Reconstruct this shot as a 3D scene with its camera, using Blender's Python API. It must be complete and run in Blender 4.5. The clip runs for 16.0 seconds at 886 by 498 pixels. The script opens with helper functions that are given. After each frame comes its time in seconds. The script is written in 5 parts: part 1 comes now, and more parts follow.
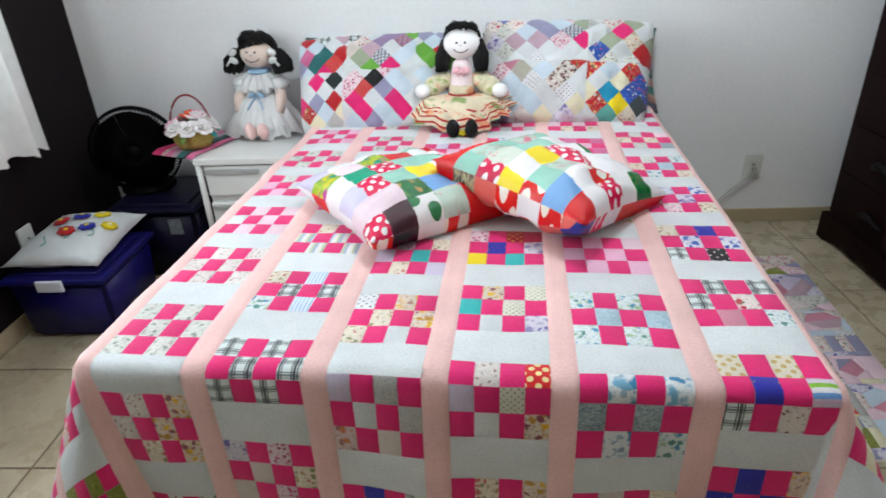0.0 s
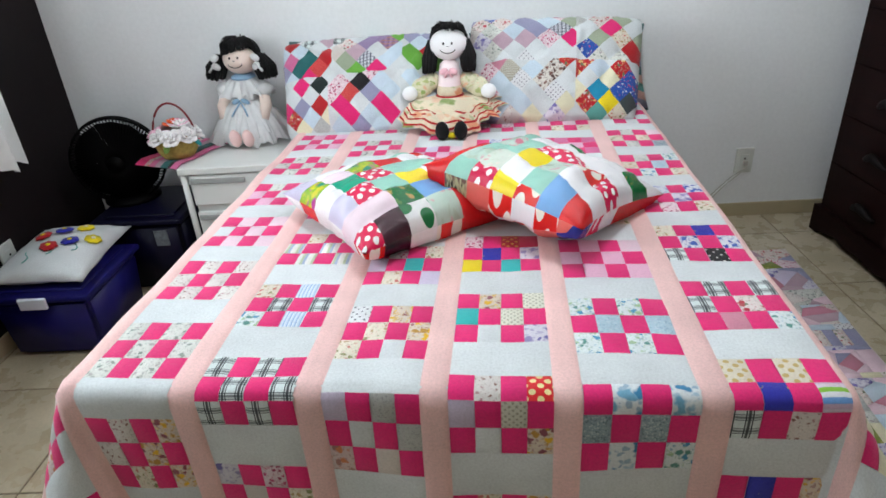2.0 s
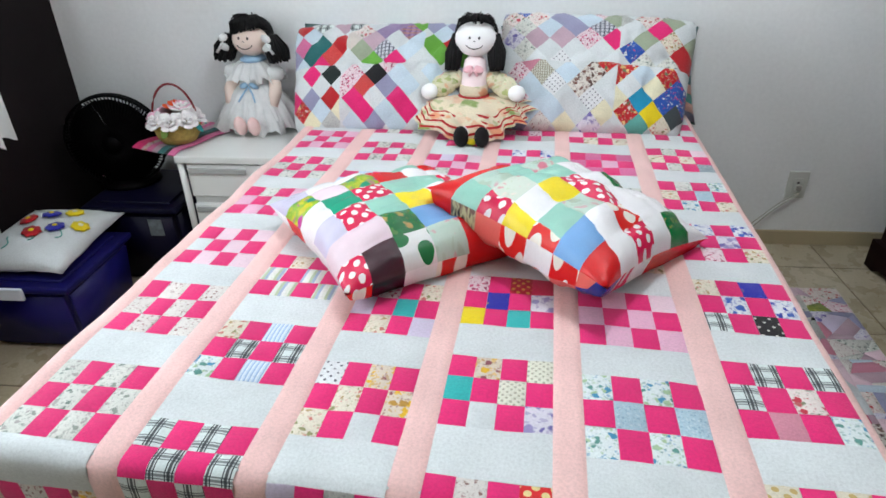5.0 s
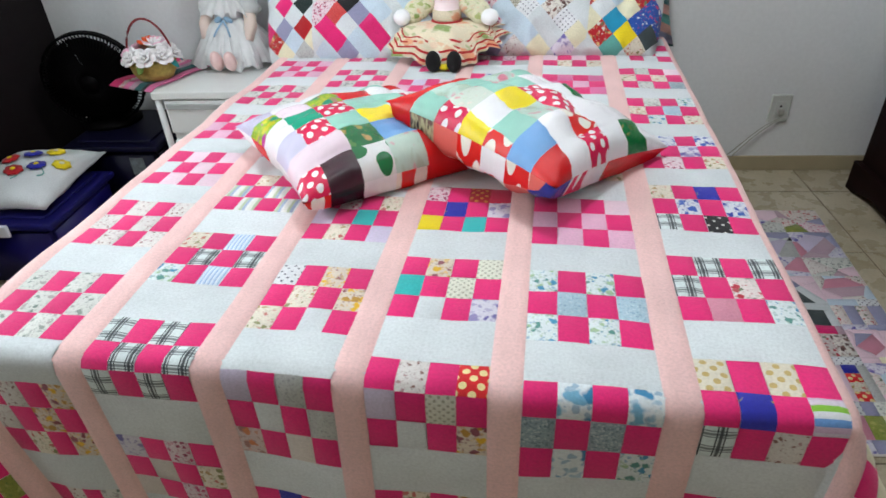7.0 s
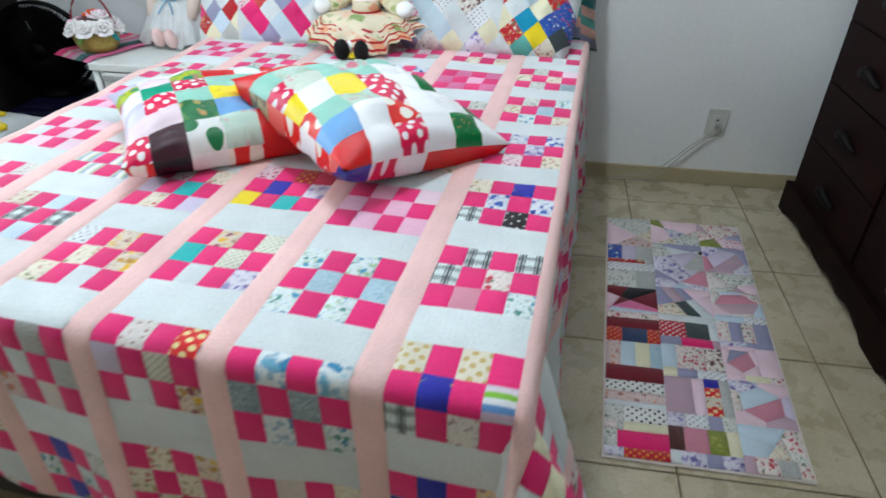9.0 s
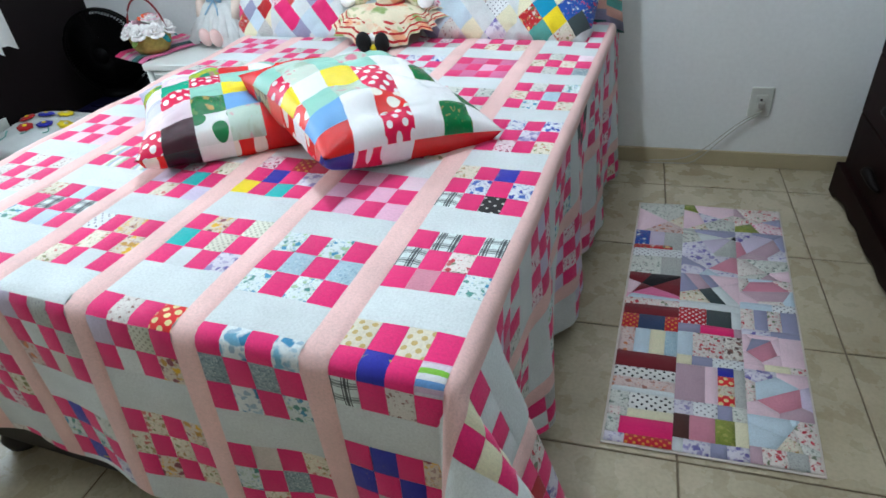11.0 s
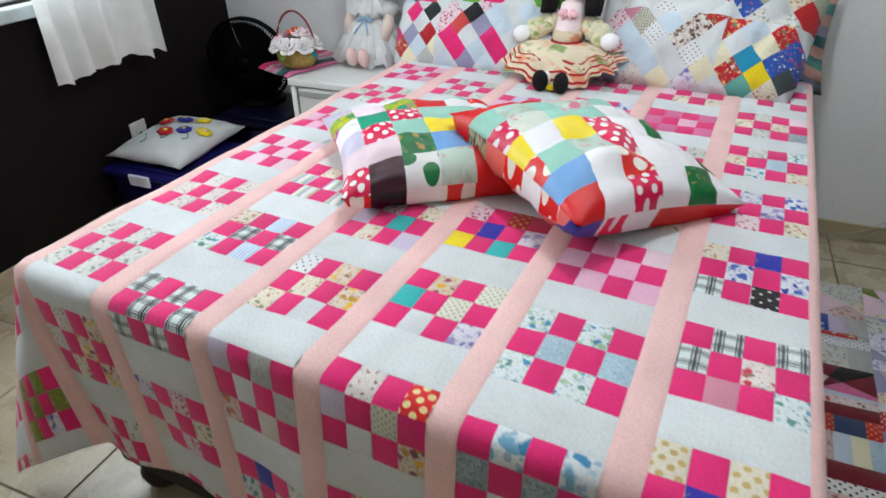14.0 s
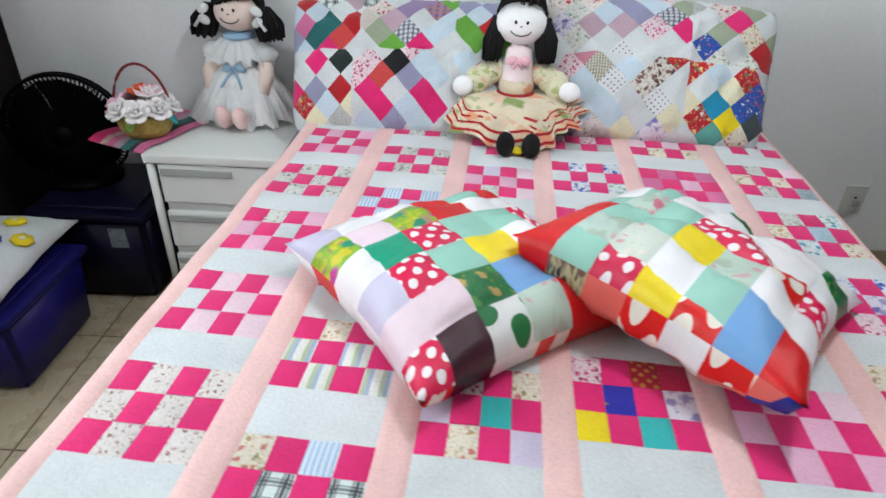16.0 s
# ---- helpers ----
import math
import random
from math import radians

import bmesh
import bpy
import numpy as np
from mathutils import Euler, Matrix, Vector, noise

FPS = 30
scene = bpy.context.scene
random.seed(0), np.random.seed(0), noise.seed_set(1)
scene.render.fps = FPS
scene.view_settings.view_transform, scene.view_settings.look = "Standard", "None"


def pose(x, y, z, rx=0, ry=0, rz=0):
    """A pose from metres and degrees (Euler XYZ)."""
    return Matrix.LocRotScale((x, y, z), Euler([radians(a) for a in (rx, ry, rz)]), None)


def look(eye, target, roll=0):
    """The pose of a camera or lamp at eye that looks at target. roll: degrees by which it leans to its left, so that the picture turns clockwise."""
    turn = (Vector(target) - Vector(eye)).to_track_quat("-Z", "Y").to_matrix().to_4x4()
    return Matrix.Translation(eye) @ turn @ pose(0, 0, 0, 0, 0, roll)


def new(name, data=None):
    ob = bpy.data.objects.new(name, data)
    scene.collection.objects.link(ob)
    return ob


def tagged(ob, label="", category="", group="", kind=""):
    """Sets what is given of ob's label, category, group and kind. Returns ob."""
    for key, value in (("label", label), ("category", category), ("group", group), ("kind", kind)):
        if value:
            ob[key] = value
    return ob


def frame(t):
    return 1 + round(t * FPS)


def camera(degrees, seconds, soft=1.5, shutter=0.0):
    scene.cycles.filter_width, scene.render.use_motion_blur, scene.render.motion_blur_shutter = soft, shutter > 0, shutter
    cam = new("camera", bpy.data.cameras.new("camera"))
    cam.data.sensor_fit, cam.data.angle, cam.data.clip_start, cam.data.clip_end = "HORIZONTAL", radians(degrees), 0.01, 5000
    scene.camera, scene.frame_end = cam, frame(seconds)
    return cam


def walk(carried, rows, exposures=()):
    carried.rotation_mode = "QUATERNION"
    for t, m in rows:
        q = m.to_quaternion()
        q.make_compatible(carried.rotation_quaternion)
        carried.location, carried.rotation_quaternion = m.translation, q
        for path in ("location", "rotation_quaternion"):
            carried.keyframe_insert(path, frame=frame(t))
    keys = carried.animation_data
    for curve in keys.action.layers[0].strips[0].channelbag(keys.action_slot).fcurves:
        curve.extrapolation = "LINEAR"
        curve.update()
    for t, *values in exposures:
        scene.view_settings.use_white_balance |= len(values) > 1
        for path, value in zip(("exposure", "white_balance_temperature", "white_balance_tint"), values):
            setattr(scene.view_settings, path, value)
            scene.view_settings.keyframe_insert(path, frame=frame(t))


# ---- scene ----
cam = camera(70.9, 16.0, soft=1.6, shutter=0.45)
PATH = [
    (0, (0.14, -0.118, 1.338), (-0.096, 1.643, 0.418), -2.6),
    (0.5, (0.115, -0.137, 1.335), (-0.196, 1.612, 0.417), -2.2),
    (1, (0.113, -0.136, 1.333), (-0.202, 1.603, 0.396), -2.8),
    (1.5, (0.124, -0.1, 1.329), (-0.137, 1.675, 0.445), -3.5),
    (2, (0.128, -0.077, 1.339), (-0.077, 1.685, 0.415), -3.8),
    (2.5, (0.147, -0.039, 1.352), (-0.142, 1.723, 0.451), -3.1),
    (3, (0.192, 0.009, 1.355), (-0.116, 1.766, 0.452), -2.3),
    (3.5, (0.205, 0.053, 1.35), (-0.085, 1.795, 0.41), -1.6),
    (3.7, (0.195, 0.079, 1.35), (-0.077, 1.824, 0.412), -1.6),
    (5.8, (0.153, 0.186, 1.338), (-0.141, 1.889, 0.331), -0.7),
    (6, (0.172, 0.176, 1.322), (-0.102, 1.876, 0.306), -1.2),
    (6.5, (0.207, 0.161, 1.291), (-0.009, 1.817, 0.191), -1.8),
    (7, (0.256, 0.122, 1.281), (-0.039, 1.764, 0.178), -2.7),
    (7.5, (0.3, 0.13, 1.287), (0.205, 1.811, 0.207), -3.2),
    (8, (0.396, 0.102, 1.291), (0.201, 1.792, 0.24), -6.2),
    (8.5, (0.585, 0.083, 1.285), (0.288, 1.744, 0.211), -2.1),
    (9, (0.696, 0.162, 1.263), (0.309, 1.784, 0.159), 0.1),
    (9.2, (0.737, 0.211, 1.263), (0.409, 1.85, 0.164), 1.6),
    (11.3, (0.907, 0.178, 1.276), (0.269, 1.699, 0.146), -5.2),
    (11.5, (0.919, 0.177, 1.28), (0.31, 1.705, 0.144), -5.2),
    (12, (0.929, 0.155, 1.295), (0.283, 1.727, 0.242), -5.1),
    (12.5, (0.87, 0.132, 1.301), (0.223, 1.729, 0.285), -3.2),
    (13, (0.674, 0.106, 1.288), (0.05, 1.682, 0.227), -2.5),
    (13.5, (0.55, 0.114, 1.294), (-0.146, 1.64, 0.205), -2.6),
    (14, (0.485, 0.206, 1.284), (-0.272, 1.72, 0.218), -0.9),
    (14.5, (0.354, 0.263, 1.286), (-0.235, 1.797, 0.146), -0.9),
    (15, (0.184, 0.309, 1.301), (-0.256, 1.909, 0.185), -2.9),
    (15.5, (0.065, 0.43, 1.312), (-0.253, 2.124, 0.297), -0.3),
    (16, (-0.11, 0.527, 1.297), (-0.264, 2.227, 0.254), 2.2),
]
walk(cam, [(t, look(eye, target, roll)) for t, eye, target, roll in PATH],
     [(0.0, 0.0, 6500, 10), (1.5, -0.06, 6480, 10), (3.5, -0.07, 6480, 10), (6.0, -0.07, 6500, 10), (8.5, 0.02, 6300, 7), (9.2, 0.08, 6050, 4),
      (11.5, 0.12, 5980, 4), (12.5, 0.04, 6250, 7), (13.0, 0.0, 6400, 9), (14.0, -0.13, 6500, 10), (15.0, -0.18, 6500, 10), (16.0, -0.23, 6500, 10)])
import itertools
from mathutils.bvhtree import BVHTree

cam.data.dof.use_dof = False

# ---- world, lamps ----
world = bpy.data.worlds.new("sky")
scene.world = world
world.use_nodes = True
_w = world.node_tree
_sky = _w.nodes.new("ShaderNodeTexSky")
_sky.sky_type = 'NISHITA'
_sky.sun_disc = False
_sky.sun_elevation = radians(40)
_sky.sun_rotation = radians(200)
_w.links.new(_sky.outputs[0], _w.nodes["Background"].inputs[0])
_w.nodes["Background"].inputs[1].default_value = 0.06

ROOM_TURN = 4.3
CORNER = (-1.83, 2.564)
ROOM = pose(CORNER[0], CORNER[1], 0, 0, 0, ROOM_TURN)   # room axes: x along the head wall, y out of it
CEIL = 2.62
LAMP = (0.26, 1.38)


def lamp(name, kind, energy, m, colour, size=0.1, size_y=None):
    data = bpy.data.lights.new(name, kind)
    data.energy, data.color = energy, colour
    if kind == 'POINT':
        data.shadow_soft_size = size
    if kind == 'AREA':
        data.shape = 'RECTANGLE' if size_y else 'DISK'
        data.size = size
        if size_y:
            data.size_y = size_y
    ob = new(name, data)
    ob.matrix_world = m
    return ob


lamp("ceiling_bulb", 'POINT', 41.5, pose(LAMP[0], LAMP[1], CEIL - 0.32), (0.92, 0.99, 1.05), 0.06)
lamp("window_daylight", 'AREA', 32.0, ROOM @ pose(-0.10, -1.48, 1.47, 0, -90, 0), (0.86, 0.95, 1.0), 1.05, 1.6)

# ---- materials ----


def srgb(r, g, b):
    f = lambda c: (c / 12.92 if c <= 0.04045 else ((c + 0.055) / 1.055) ** 2.4)
    return (f(r / 255), f(g / 255), f(b / 255), 1.0)


class Mat:
    """A small builder for node materials."""

    def __init__(self, name, rough=0.8, metal=0.0):
        self.m = bpy.data.materials.new(name)
        self.m.use_nodes = True
        self.t = self.m.node_tree
        self.b = self.t.nodes["Principled BSDF"]
        self.b.inputs["Roughness"].default_value = rough
        self.b.inputs["Metallic"].default_value = metal

    def node(self, kind, **props):
        n = self.t.nodes.new(kind)
        if "operation" in props:
            n.operation = props["operation"]
        if "data_type" in props:
            n.data_type = props["data_type"]
        if "blend_type" in props:
            n.blend_type = props["blend_type"]
        if "wave_type" in props:
            n.wave_type = props["wave_type"]
        if "bands_direction" in props:
            n.bands_direction = props["bands_direction"]
        if "wave_profile" in props:
            n.wave_profile = props["wave_profile"]
        return n

    def link(self, a, b):
        self.t.links.new(a, b)

    def coords(self, which, scale=1.0, turn=0.0):
        c = self.node("ShaderNodeTexCoord")
        mp = self.node("ShaderNodeMapping")
        s = scale if isinstance(scale, tuple) else (scale,) * 3
        mp.inputs["Scale"].default_value = s
        mp.inputs["Rotation"].default_value = (0, 0, radians(turn))
        self.link(c.outputs[which], mp.inputs[0])
        return mp.outputs[0]

    def noise(self, vec, scale, detail=3.0, rough=0.55):
        n = self.node("ShaderNodeTexNoise")
        n.inputs["Scale"].default_value = scale
        n.inputs["Detail"].default_value = detail
        n.inputs["Roughness"].default_value = rough
        self.link(vec, n.inputs["Vector"])
        return n.outputs["Fac"]

    def ramp(self, fac, stops, mode='LINEAR'):
        r = self.node("ShaderNodeValToRGB")
        r.color_ramp.interpolation = mode
        while len(r.color_ramp.elements) < len(stops):
            r.color_ramp.elements.new(0.5)
        for e, (p, c) in zip(r.color_ramp.elements, stops):
            e.position = p
            e.color = c if not isinstance(c, (int, float)) else (c, c, c, 1)
        self.link(fac, r.inputs[0])
        return r.outputs[0]

    def mix(self, fac, a, b, mode='MIX'):
        n = self.node("ShaderNodeMix", data_type='RGBA', blend_type=mode)
        for v, i in ((fac, 0), (a, 6), (b, 7)):
            if isinstance(v, (int, float, tuple)):
                n.inputs[i].default_value = v
            else:
                self.link(v, n.inputs[i])
        return n.outputs[2]

    def math(self, op, a, b=0.0):
        n = self.node("ShaderNodeMath", operation=op)
        for v, i in ((a, 0), (b, 1)):
            if isinstance(v, (int, float)):
                n.inputs[i].default_value = v
            else:
                self.link(v, n.inputs[i])
        return n.outputs[0]

    def colour(self, out):
        if isinstance(out, tuple):
            self.b.inputs["Base Color"].default_value = out
        else:
            self.link(out, self.b.inputs["Base Color"])

    def bump(self, height, strength=0.3, dist=0.002):
        n = self.node("ShaderNodeBump")
        n.inputs["Strength"].default_value = strength
        n.inputs["Distance"].default_value = dist
        self.link(height, n.inputs["Height"])
        self.link(n.outputs[0], self.b.inputs["Normal"])


def weave(k, uv, strength=0.35):
    """Fine threads crossing, with soft wrinkles."""
    a = k.node("ShaderNodeTexWave", wave_type='BANDS', bands_direction='X')
    a.inputs["Scale"].default_value = 190
    b = k.node("ShaderNodeTexWave", wave_type='BANDS', bands_direction='Y')
    b.inputs["Scale"].default_value = 190
    k.link(uv, a.inputs[0])
    k.link(uv, b.inputs[0])
    t = k.math('ADD', a.outputs["Fac"], b.outputs["Fac"])
    w = k.noise(uv, 22, 3)
    k.bump(k.math('ADD', k.math('MULTIPLY', t, 0.12), k.math('MULTIPLY', w, 1.6)), strength, 0.003)
    return t


FABRIC = {}


def fabric(name, kind, base, *cols, size=0.012, cover=0.33, satin=False, turn=0.0):
    k = Mat("fabric_" + name, 0.27 if satin else 0.88)
    if not satin:
        k.b.inputs["Sheen Weight"].default_value = 0.15
    else:
        k.b.inputs["Specular IOR Level"].default_value = 0.5
    uv = k.coords("UV", 1.0, turn)
    base = srgb(*base)
    cols = [srgb(*c) for c in cols]
    out = base
    if kind == 'floral':
        warp = k.node("ShaderNodeTexNoise")
        warp.inputs["Scale"].default_value = 1.3 / size
        k.link(uv, warp.inputs["Vector"])
        add = k.node("ShaderNodeMix", data_type='VECTOR')
        add.inputs[0].default_value = min(0.5, size * 1.1)
        k.link(uv, add.inputs[4])
        k.link(warp.outputs["Color"], add.inputs[5])
        n = len(cols)
        out = base
        for grow, share in ((2.3, 0.55), (1.0, 1.0)):
            v = k.node("ShaderNodeTexVoronoi")
            v.inputs["Scale"].default_value = grow / size
            k.link(add.outputs[1], v.inputs["Vector"])
            inside = k.math('MULTIPLY', k.ramp(v.outputs["Distance"], [(cover * 0.85, 1.0), (cover * 1.15, 0.0)]), share)
            sep = k.node("ShaderNodeSeparateColor")
            k.link(v.outputs["Color"], sep.inputs[0])
            pick = k.ramp(sep.outputs[0 if grow < 2 else 1], [(i / n, c) for i, c in enumerate(cols)], 'CONSTANT')
            out = k.mix(inside, out, pick)
    elif kind == 'dots':
        v = k.node("ShaderNodeTexVoronoi")
        v.inputs["Scale"].default_value = 1.0 / size
        v.inputs["Randomness"].default_value = 0.12
        k.link(k.coords("UV", 1.0, 45), v.inputs["Vector"])
        out = k.mix(k.math('LESS_THAN', v.outputs["Distance"], cover), base, cols[0])
    elif kind == 'plaid':
        out = base
        for d, c, force in (('X', cols[0], 1.0), ('Y', cols[-1], 0.8)):
            w = k.node("ShaderNodeTexWave", wave_type='BANDS', bands_direction=d)
            w.inputs["Scale"].default_value = 0.314 / size
            w.inputs["Distortion"].default_value = 0.0
            k.link(uv, w.inputs[0])
            band = k.ramp(w.outputs["Fac"], [(0.0, 0.0), (0.58, 0.0), (0.62, 1.0), (0.76, 1.0), (0.80, 0.15), (0.93, 0.15), (0.96, 0.9)])
            out = k.mix(k.math('MULTIPLY', band, force), out, c)
    elif kind == 'stripes':
        w = k.node("ShaderNodeTexWave", wave_type='BANDS', bands_direction='X', wave_profile='SAW')
        w.inputs["Scale"].default_value = 0.314 / size
        k.link(uv, w.inputs[0])
        allc = [base] + cols
        out = k.ramp(w.outputs["Fac"], [(i / len(allc), c) for i, c in enumerate(allc)], 'CONSTANT')
    stain = k.ramp(k.noise(uv, 9, 4), [(0.3, 0.86), (0.7, 1.0)])
    out = k.mix(1.0, out, stain, 'MULTIPLY')
    slub = k.ramp(k.noise(uv, 210, 4, 0.75), [(0.34, 0.95 if satin else 0.82), (0.60, 1.0)])
    out = k.mix(1.0, out, slub, 'MULTIPLY')
    # each scrap has its own tone
    tone = k.math('FRACT', k.math('ADD', k.node("ShaderNodeObjectInfo").outputs["Random"], k.node("ShaderNodeNewGeometry").outputs["Random Per Island"]))
    out = k.mix(1.0, out, k.ramp(tone, [(0.0, 0.90), (1.0, 1.0)]), 'MULTIPLY')
    k.colour(out)
    weave(k, uv, 0.45 if satin else 0.42)
    FABRIC[name] = k.m
    return k.m


fabric("hotpink", 'plain', (237, 27, 117))
fabric("white", 'plain', (222, 228, 229))
fabric("sash", 'plain', (246, 203, 198))
fabric("greyfloral", 'floral', (222, 224, 216), (150, 160, 150), (176, 172, 168), (120, 140, 130), size=0.014)
fabric("brownfloral", 'floral', (232, 226, 220), (150, 110, 100), (190, 150, 150), size=0.011, cover=0.26)
fabric("creamfloral", 'floral', (236, 228, 208), (190, 160, 110), (150, 150, 100), (210, 120, 110), size=0.014)
fabric("yellowfloral", 'floral', (228, 214, 196), (240, 190, 40), (150, 80, 90), (200, 150, 60), size=0.018, cover=0.4)
fabric("plaid", 'plaid', (226, 238, 236), (22, 26, 36), (34, 42, 52), size=0.029)
fabric("bluestripe", 'stripes', (200, 220, 240), (160, 190, 225), (225, 236, 245), size=0.008)
fabric("greenstripe", 'stripes', (236, 238, 226), (190, 205, 170), (170, 190, 215), (240, 240, 236), size=0.026)
fabric("bluefloral", 'floral', (226, 236, 236), (70, 150, 190), (90, 150, 140), (170, 200, 160), size=0.016, cover=0.36)
fabric("bigblue", 'floral', (230, 238, 240), (60, 140, 185), (120, 180, 210), size=0.034, cover=0.36)
fabric("paleblue", 'floral', (176, 204, 218), (150, 180, 200), (200, 220, 228), size=0.006)
fabric("greyblue", 'floral', (150, 170, 178), (110, 132, 142), (186, 200, 204), size=0.005, cover=0.4)
fabric("grey", 'floral', (196, 198, 194), (170, 172, 170), size=0.006)
fabric("creamdots", 'dots', (230, 222, 200), (206, 178, 110), size=0.017, cover=0.3)
fabric("creamsmall", 'dots', (226, 226, 208), (180, 180, 160), size=0.009, cover=0.28)
fabric("reddots", 'dots', (226, 30, 36), (244, 226, 160), size=0.018, cover=0.33)
fabric("goldred", 'dots', (190, 20, 44), (220, 150, 60), size=0.014, cover=0.28)
fabric("royal", 'floral', (34, 40, 170), (40, 60, 190), (30, 30, 150), (190, 180, 60), size=0.03, cover=0.16)
fabric("teal", 'plain', (46, 186, 184))
fabric("yellow", 'plain', (248, 222, 10))
fabric("lavender", 'plain', (214, 202, 226))
fabric("lilacfloral", 'floral', (228, 224, 236), (120, 110, 180), (160, 150, 200), size=0.026, cover=0.35)
fabric("pinkfloral", 'floral', (240, 220, 226), (214, 80, 130), (170, 60, 100), size=0.012)
fabric("lightpink", 'plain', (242, 186, 212))
fabric("palepink", 'plain', (244, 214, 226))
fabric("rose", 'plain', (226, 112, 162))
fabric("dusty", 'plain', (214, 140, 160))
fabric("redfloral", 'floral', (236, 226, 220), (200, 50, 70), (120, 130, 100), (190, 90, 90), size=0.016)
fabric("blueflower", 'floral', (228, 232, 238), (36, 60, 170), (60, 100, 190), size=0.018, cover=0.36)
fabric("blackdots", 'dots', (16, 14, 18), (220, 220, 210), size=0.018, cover=0.18)
fabric("brightstripe", 'stripes', (226, 214, 226), (140, 200, 60), (236, 236, 240), (110, 160, 220), (220, 190, 214), size=0.05, turn=90)
fabric("orangefloral", 'floral', (222, 200, 196), (214, 130, 80), (170, 120, 110), size=0.02)
fabric("beige", 'plain', (222, 212, 204))
fabric("darkpink", 'plain', (196, 14, 70))
fabric("crimson", 'plain', (190, 14, 26))
fabric("olive", 'floral', (140, 150, 60), (90, 120, 40), (170, 170, 90), size=0.016)
fabric("black", 'plain', (14, 13, 20))
fabric("petrol", 'plain', (24, 104, 104))
fabric("petroldark", 'plain', (22, 40, 38))
fabric("redcheck", 'plaid', (206, 44, 52), (226, 90, 80), (226, 90, 80), size=0.006)
fabric("purple", 'plain', (150, 128, 168))
fabric("slate", 'plain', (156, 156, 188))
fabric("navyplaid", 'plaid', (214, 218, 226), (24, 26, 60), (24, 26, 60), size=0.014)
fabric("redpaisley", 'floral', (200, 24, 36), (236, 200, 130), (110, 130, 90), (230, 225, 215), size=0.02)
fabric("bluepaisley", 'floral', (30, 84, 176), (230, 235, 235), (210, 60, 110), size=0.02, cover=0.26)
fabric("green", 'plain', (104, 172, 58))
fabric("sage", 'plain', (164, 176, 150))
fabric("purpleplaid", 'plaid', (166, 130, 170), (110, 70, 120), (200, 140, 90), size=0.02)
fabric("cyan", 'plain', (20, 150, 190))
fabric("seafoam", 'plain', (96, 174, 164))
fabric("butter", 'plain', (240, 234, 200))
fabric("brownleaf", 'floral', (232, 226, 216), (96, 66, 62), (130, 90, 80), size=0.019, cover=0.38)
fabric("smalldot", 'dots', (232, 234, 236), (110, 110, 120), size=0.013, cover=0.2)
fabric("gingham", 'plaid', (230, 228, 214), (130, 124, 100), (130, 124, 100), size=0.008)
fabric("mauve", 'plain', (196, 166, 180))
fabric("ice", 'plain', (206, 224, 236))
fabric("navyblue", 'plain', (44, 62, 100))
fabric("reddotsmall", 'dots', (196, 22, 44), (240, 226, 224), size=0.014, cover=0.28)
fabric("blacksprinkle", 'dots', (234, 234, 230), (20, 18, 22), size=0.016, cover=0.24)
fabric("charcoal", 'plain', (64, 76, 78))
fabric("maroon", 'plain', (120, 16, 32))
fabric("brown", 'plain', (86, 46, 40))
# satin ones for the two loose cushions
for n, c in dict(s_white=(250, 248, 250), s_pink=(246, 222, 232), s_lav=(214, 208, 232), s_teal=(4, 164, 128), s_mint=(156, 212, 194),
                 s_yellow=(250, 224, 6), s_blue=(116, 170, 226), s_maroon=(58, 8, 30), s_red=(228, 6, 14), s_salmon=(240, 108, 98),
                 s_royal=(20, 40, 150), s_black=(10, 8, 10)).items():
    fabric(n, 'plain', c, satin=True)
fabric("s_reddots", 'dots', (226, 8, 76), (252, 244, 248), size=0.026, cover=0.3, satin=True)
fabric("s_bigdots", 'dots', (234, 22, 12), (252, 244, 230), size=0.042, cover=0.36, satin=True)
fabric("s_greendots", 'dots', (240, 242, 240), (10, 120, 60), size=0.055, cover=0.33, satin=True)
fabric("s_green", 'floral', (4, 116, 54), (12, 136, 66), (190, 160, 90), (80, 150, 70), size=0.03, cover=0.3, satin=True)
fabric("s_rose", 'floral', (196, 220, 206), (226, 130, 150), (180, 200, 180), size=0.05, cover=0.35, satin=True)
fabric("s_sprig", 'floral', (216, 226, 212), (236, 226, 214), (226, 170, 170), (180, 200, 150), size=0.022, cover=0.22, satin=True)
fabric("s_multi", 'floral', (150, 190, 40), (200, 60, 150), (40, 150, 110), (220, 210, 40), size=0.03, cover=0.45, satin=True)
fabric("s_dark", 'floral', (190, 180, 140), (60, 50, 44), (120, 90, 80), size=0.014, cover=0.45, satin=True)


def wall_paint(name, base, rough, spots=0.06, bumpy=0.25, gloss=0.4):
    k = Mat(name, rough)
    o = k.coords("Object")
    big = k.ramp(k.noise(o, 1.6, 4), [(0.3, 1.0 - spots), (0.7, 1.0)])
    fine = k.ramp(k.noise(o, 60, 4), [(0.3, 0.95), (0.7, 1.0)])
    k.colour(k.mix(1.0, k.mix(1.0, srgb(*base), big, 'MULTIPLY'), fine, 'MULTIPLY'))
    k.bump(k.noise(o, 220, 4, 0.7), bumpy, 0.002)
    k.b.inputs["Specular IOR Level"].default_value = gloss
    return k.m


